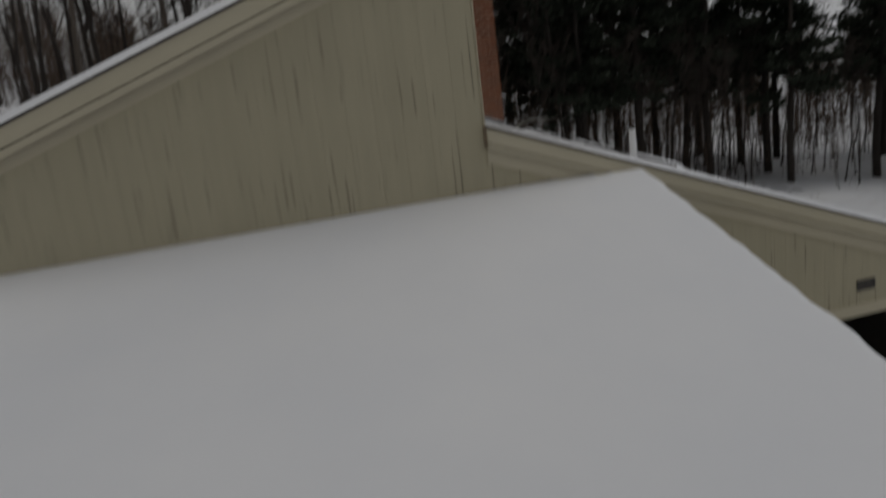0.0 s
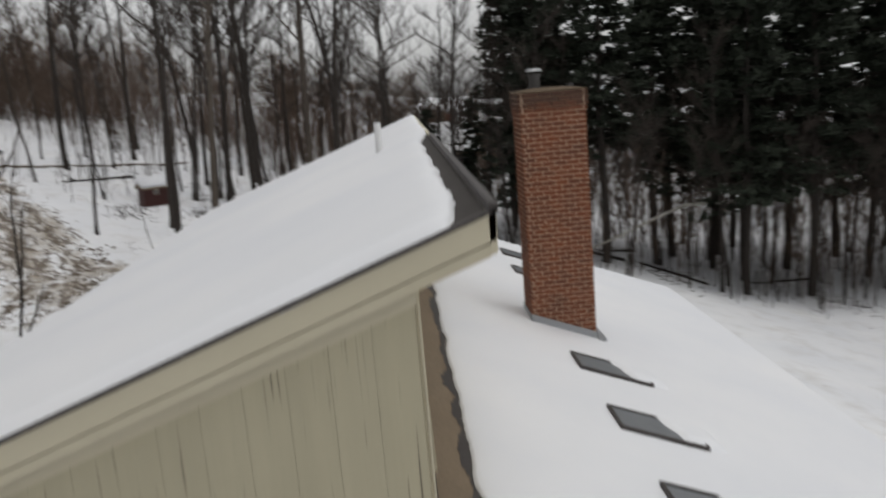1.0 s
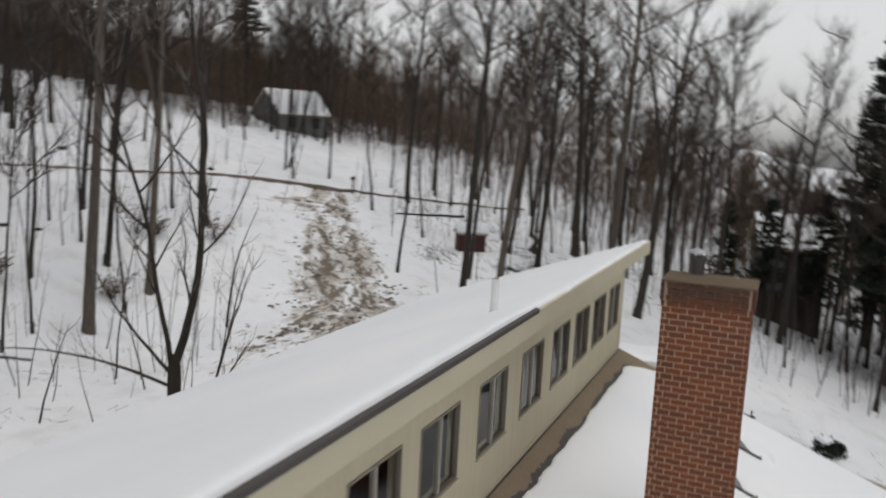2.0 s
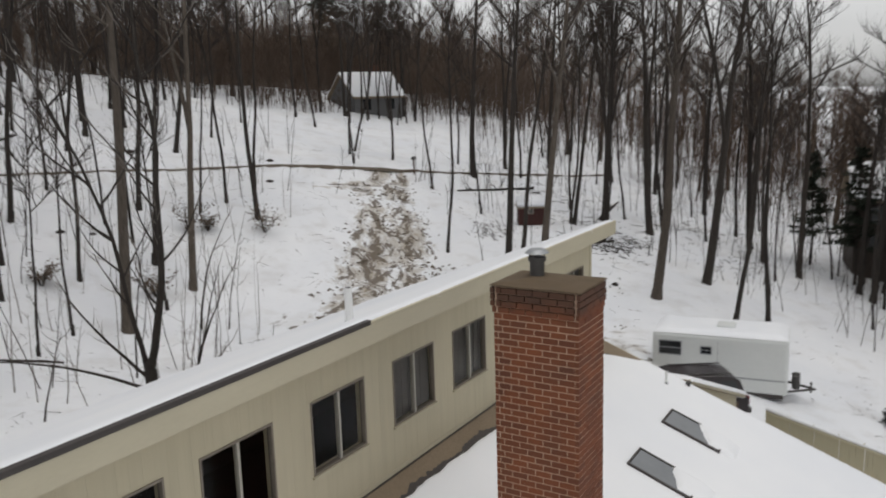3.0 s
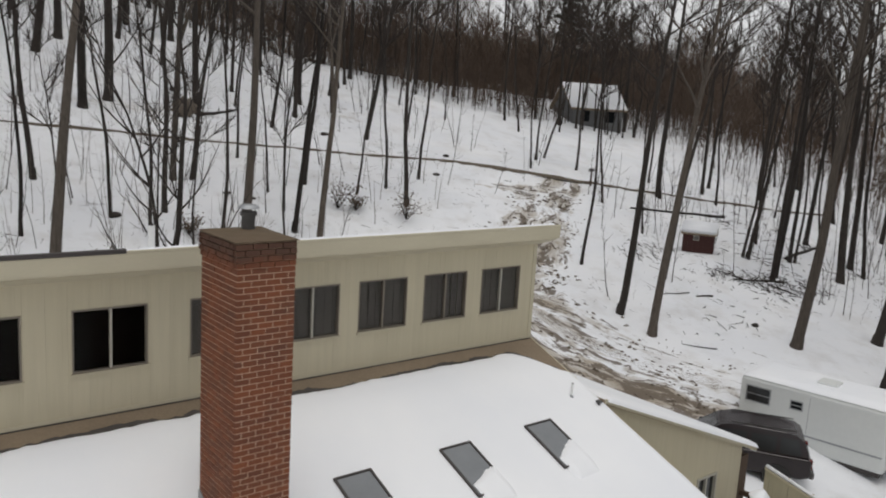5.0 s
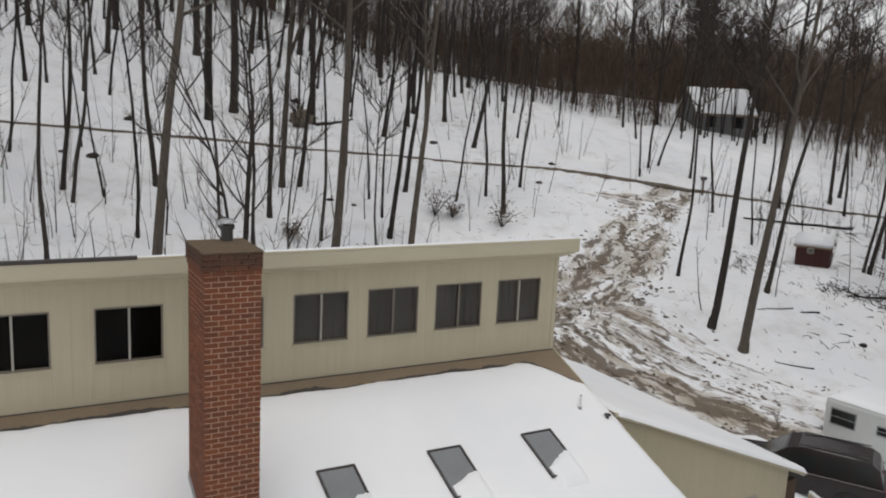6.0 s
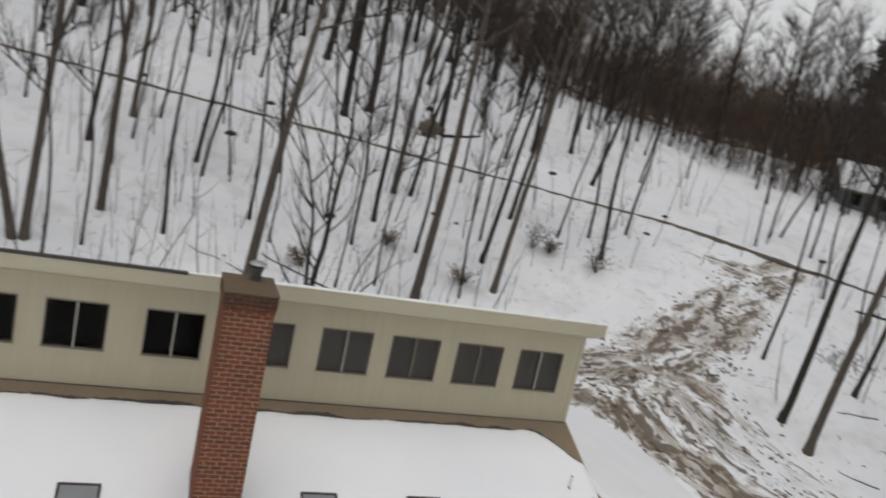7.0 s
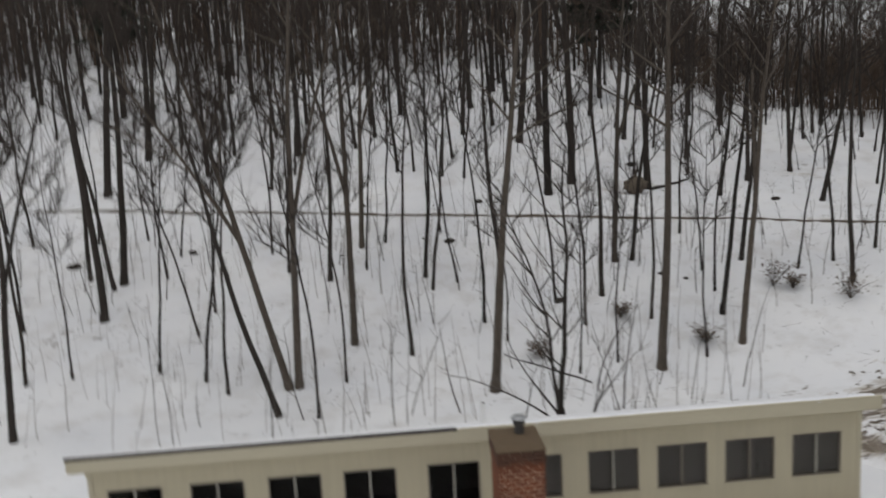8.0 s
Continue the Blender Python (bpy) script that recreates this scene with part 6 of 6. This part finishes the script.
def snowy_shrub(x, y, top):
    """A narrow evergreen with a cap of snow."""
    g = ground(x, y)
    ob = thing("evergreen_shrub", "narrow dark evergreen shrub beside the fence", "shrub", (x, y, g - 0.05))
    h = top - g
    r = random.Random(8)
    part("stem", cyl(bmesh.new(), (0, 0, -0.1), (0, 0, h * 0.9), 0.04, 0.015, 8), BARK, ob)
    v, f = [], []
    for _ in range(900):
        z = r.uniform(0.2, h)
        rad = 0.42 * (1 - (z / h) ** 2.2) + 0.05
        a = r.uniform(0, 6.28)
        c = Vector((math.cos(a), math.sin(a), 0)) * rad * r.uniform(0.6, 1.05) + Vector((0, 0, z))
        d = Vector((math.cos(a) * 0.5, math.sin(a) * 0.5, r.uniform(0.2, 1))).normalized() * 0.13
        w = d.cross(Vector((r.uniform(-1, 1), r.uniform(-1, 1), 1))).normalized() * 0.035
        n = len(v)
        v.extend((c - w, c + w, c + d + w * 0.4, c + d - w * 0.4))
        f.append((n, n + 1, n + 2, n + 3))
    tagged(mesh_part("foliage", raw("foliage", v, f, NEEDLE), ob), kind="stuff")
    bm = bmesh.new()
    bmesh.ops.create_icosphere(bm, subdivisions=3, radius=1)
    for q in bm.verts:
        k = 1 + 0.25 * noise.noise(q.co * 1.7)
        q.co = Vector((x + q.co.x * 0.30 * k, y + q.co.y * 0.2 * k, top + 0.06 + q.co.z * 0.15 * k))
    tagged(new("shrub_snow", mesh_of(bm, "shrub_snow", SNOW, True)), "round cap of snow on an evergreen shrub", "snow", kind="stuff")


snowy_shrub(21.84, -3.2, -3.95)


def red_shed():
    ob = thing("shed", "small faded dark red shed with a snowy roof", "shed", (SHED[0], SHED[1], SHED[2] - 0.04), turn=-60)
    for i in range(6):
        part("board", boxes((-0.9 + 0.3 * i, -0.9 + 0.3 * i + 0.292, -0.74, -0.70, 0, 1.16)), REDWOOD, ob)
    part("wall", boxes((-0.9, 0.9, -0.70, 0.74, 0, 1.15)), REDWOOD, ob)
    part("roof", prism(bmesh.new(), [(-0.95, 1.13), (0, 1.40), (0.95, 1.13), (0.95, 1.2), (0, 1.47), (-0.95, 1.2)], "x", -1.02, 1.02), SHINGLE, ob)
    win = part("window", boxes((-0.30, 0.04, -0.752, -0.741, 0.78, 1.08)), ALU, ob, "small pale shed window")
    part("pane", boxes((-0.27, 0.01, -0.757, -0.7525, 0.81, 1.05)), BLIND, win)
    v = bmesh.new()
    prism(v, [(-0.95, 1.203), (0, 1.473), (0.95, 1.203), (0.9, 1.5), (0.45, 1.80), (0, 1.88), (-0.45, 1.80), (-0.9, 1.5)], "x", -1.01, 1.01)
    bmesh.ops.bevel(v, geom=list(v.edges), offset=0.06, segments=2, affect="EDGES")
    s = new("shed_snow", mesh_of(v, "shed_snow", SNOW, True))
    s.matrix_basis = ob.matrix_basis
    tagged(s, "snow on the shed roof", "snow", kind="stuff")


red_shed()


def play_set():
    x, y = 34.4, -27.0
    g = ground(x, y) - 0.1
    ob = thing("play_tower", "brown timber play tower with a slide, roofed in snow", "play tower", (x, y, g), turn=-25)
    for px in (-0.75, 0.75):
        for py in (-0.6, 0.6):
            part("post", boxes((px - 0.05, px + 0.05, py - 0.05, py + 0.05, 0, 2.5)), TIMBER, ob)
    part("deck", boxes((-0.8, 0.8, -0.65, 0.65, 1.15, 1.22)), TIMBER, ob)
    for py in (-0.62, 0.62):
        for i in range(5):
            part("slat", boxes((-0.68 + 0.29 * i, -0.56 + 0.29 * i, py - 0.015, py + 0.015, 1.22, 1.75)), TIMBER, ob)
    part("roof", prism(bmesh.new(), [(-0.85, 2.35), (0, 3.0), (0.85, 2.35), (0.85, 2.42), (0, 3.07), (-0.85, 2.42)], "x", -0.95, 0.95), TIMBER, ob)
    part("slide", prism(bmesh.new(), [(-0.65, 1.2), (-2.6, 0.12), (-2.6, 0.2), (-0.65, 1.3)], "x", -0.25, 0.25), VAN, ob, "pale plastic slide")
    bm = bmesh.new()
    cyl(bm, (0.7, 0, 2.2), (3.4, 0, 2.2), 0.06, sides=8)
    part("swing_beam", bm, TIMBER, ob)
    for s in (-1, 1):
        part("swing_leg", cyl(bmesh.new(), (3.4, 0, 2.2), (3.5, s * 0.9, 0), 0.05, sides=8), TIMBER, ob)
    v = bmesh.new()
    prism(v, [(-0.86, 2.423), (0, 3.073), (0.86, 2.423), (0.82, 2.55), (0, 3.18), (-0.82, 2.55)], "x", -0.96, 0.96)
    bmesh.ops.bevel(v, geom=list(v.edges), offset=0.04, segments=2, affect="EDGES")
    s = new("tower_snow", mesh_of(v, "tower_snow", SNOW, True))
    s.matrix_basis = ob.matrix_basis
    tagged(s, "snow on the play tower roof", "snow", kind="stuff")


play_set()


def mailbox(x, y):
    ob = thing("mailbox", "dark rural mailbox on a post beside the lane", "mailbox", (x, y, ground(x, y) - 0.1), turn=20)
    part("post", boxes((-0.05, 0.05, -0.05, 0.05, 0, 1.1)), TIMBER, ob)
    bm = prism(bmesh.new(), [(-0.11, 1.1), (0.11, 1.1), (0.11, 1.24), (0.07, 1.31), (-0.07, 1.31), (-0.11, 1.24)], "x", -0.28, 0.28)
    part("box", bm, IRON, ob)


mailbox(47.0, 24.4)


def neighbour(x, y, turn, w, d, wall_h, rise, material, label, lift=0.0):
    """A small house seen through the trees: walls, gable roof, windows, snow on the roof."""
    g = ground(x, y) - 0.6 + lift
    ob = thing("neighbour_house", label, "house", (x, y, g), turn=turn)
    bm = prism(bmesh.new(), [(-d / 2, -3), (d / 2, -3), (d / 2, wall_h), (0, wall_h + rise), (-d / 2, wall_h)], "x", -w / 2, w / 2)
    part("wall", bm, material, ob)
    o = 0.35
    k = rise / (d / 2)
    bm = prism(bmesh.new(), [(-d / 2 - o, wall_h - o * k), (0, wall_h + rise), (d / 2 + o, wall_h - o * k), (d / 2 + o, wall_h - o * k + 0.18), (0, wall_h + rise + 0.18), (-d / 2 - o, wall_h - o * k + 0.18)],
               "x", -w / 2 - o, w / 2 + o)
    part("roof", bm, SHINGLE, ob)
    n = max(2, int(w / 2.6))
    for i in range(n):
        cx = -w / 2 + (i + 0.5) * w / n
        for zz in ((wall_h - 1.45,) if wall_h < 4 else (0.9, wall_h - 1.8)):
            win = part("window", boxes((cx - 0.5, cx + 0.5, -d / 2 - 0.04, -d / 2 + 0.02, zz, zz + 1.2)), GREYSIDE, ob)
            part("pane", boxes((cx - 0.44, cx + 0.44, -d / 2 - 0.052, -d / 2 - 0.041, zz + 0.06, zz + 1.14)), DARKGLASS, win)
    part("chimney", boxes((w * 0.2, w * 0.2 + 0.7, 0.2, 0.9, wall_h, wall_h + rise + 1.0)), BRICK, ob)
    bm = bmesh.new()
    for s in (-1, 1):
        prism(bm, [(s * (d / 2 + o - 0.02), wall_h - o * k + 0.183), (s * 0.01, wall_h + rise + 0.183), (s * 0.01, wall_h + rise + 0.34), (s * (d / 2 + o - 0.06), wall_h - o * k + 0.32)], "x", -w / 2 - o + 0.03, w / 2 + o - 0.03)
    sn = new("house_snow", mesh_of(bm, "house_snow", SNOW))
    sn.matrix_basis = ob.matrix_basis
    tagged(sn, "snow on a neighbouring roof", "snow", kind="stuff")


neighbour(68.5, 44.0, -25, 5.4, 5.2, 1.5, 2.1, GREYSIDE, "grey clapboard house with a snowy roof behind trees", lift=0.55)
neighbour(65.0, -3.8, -78, 4.6, 5.0, 4.6, 2.0, DARKWOOD, "brown house with snow on its roof beyond trees", lift=2.0)
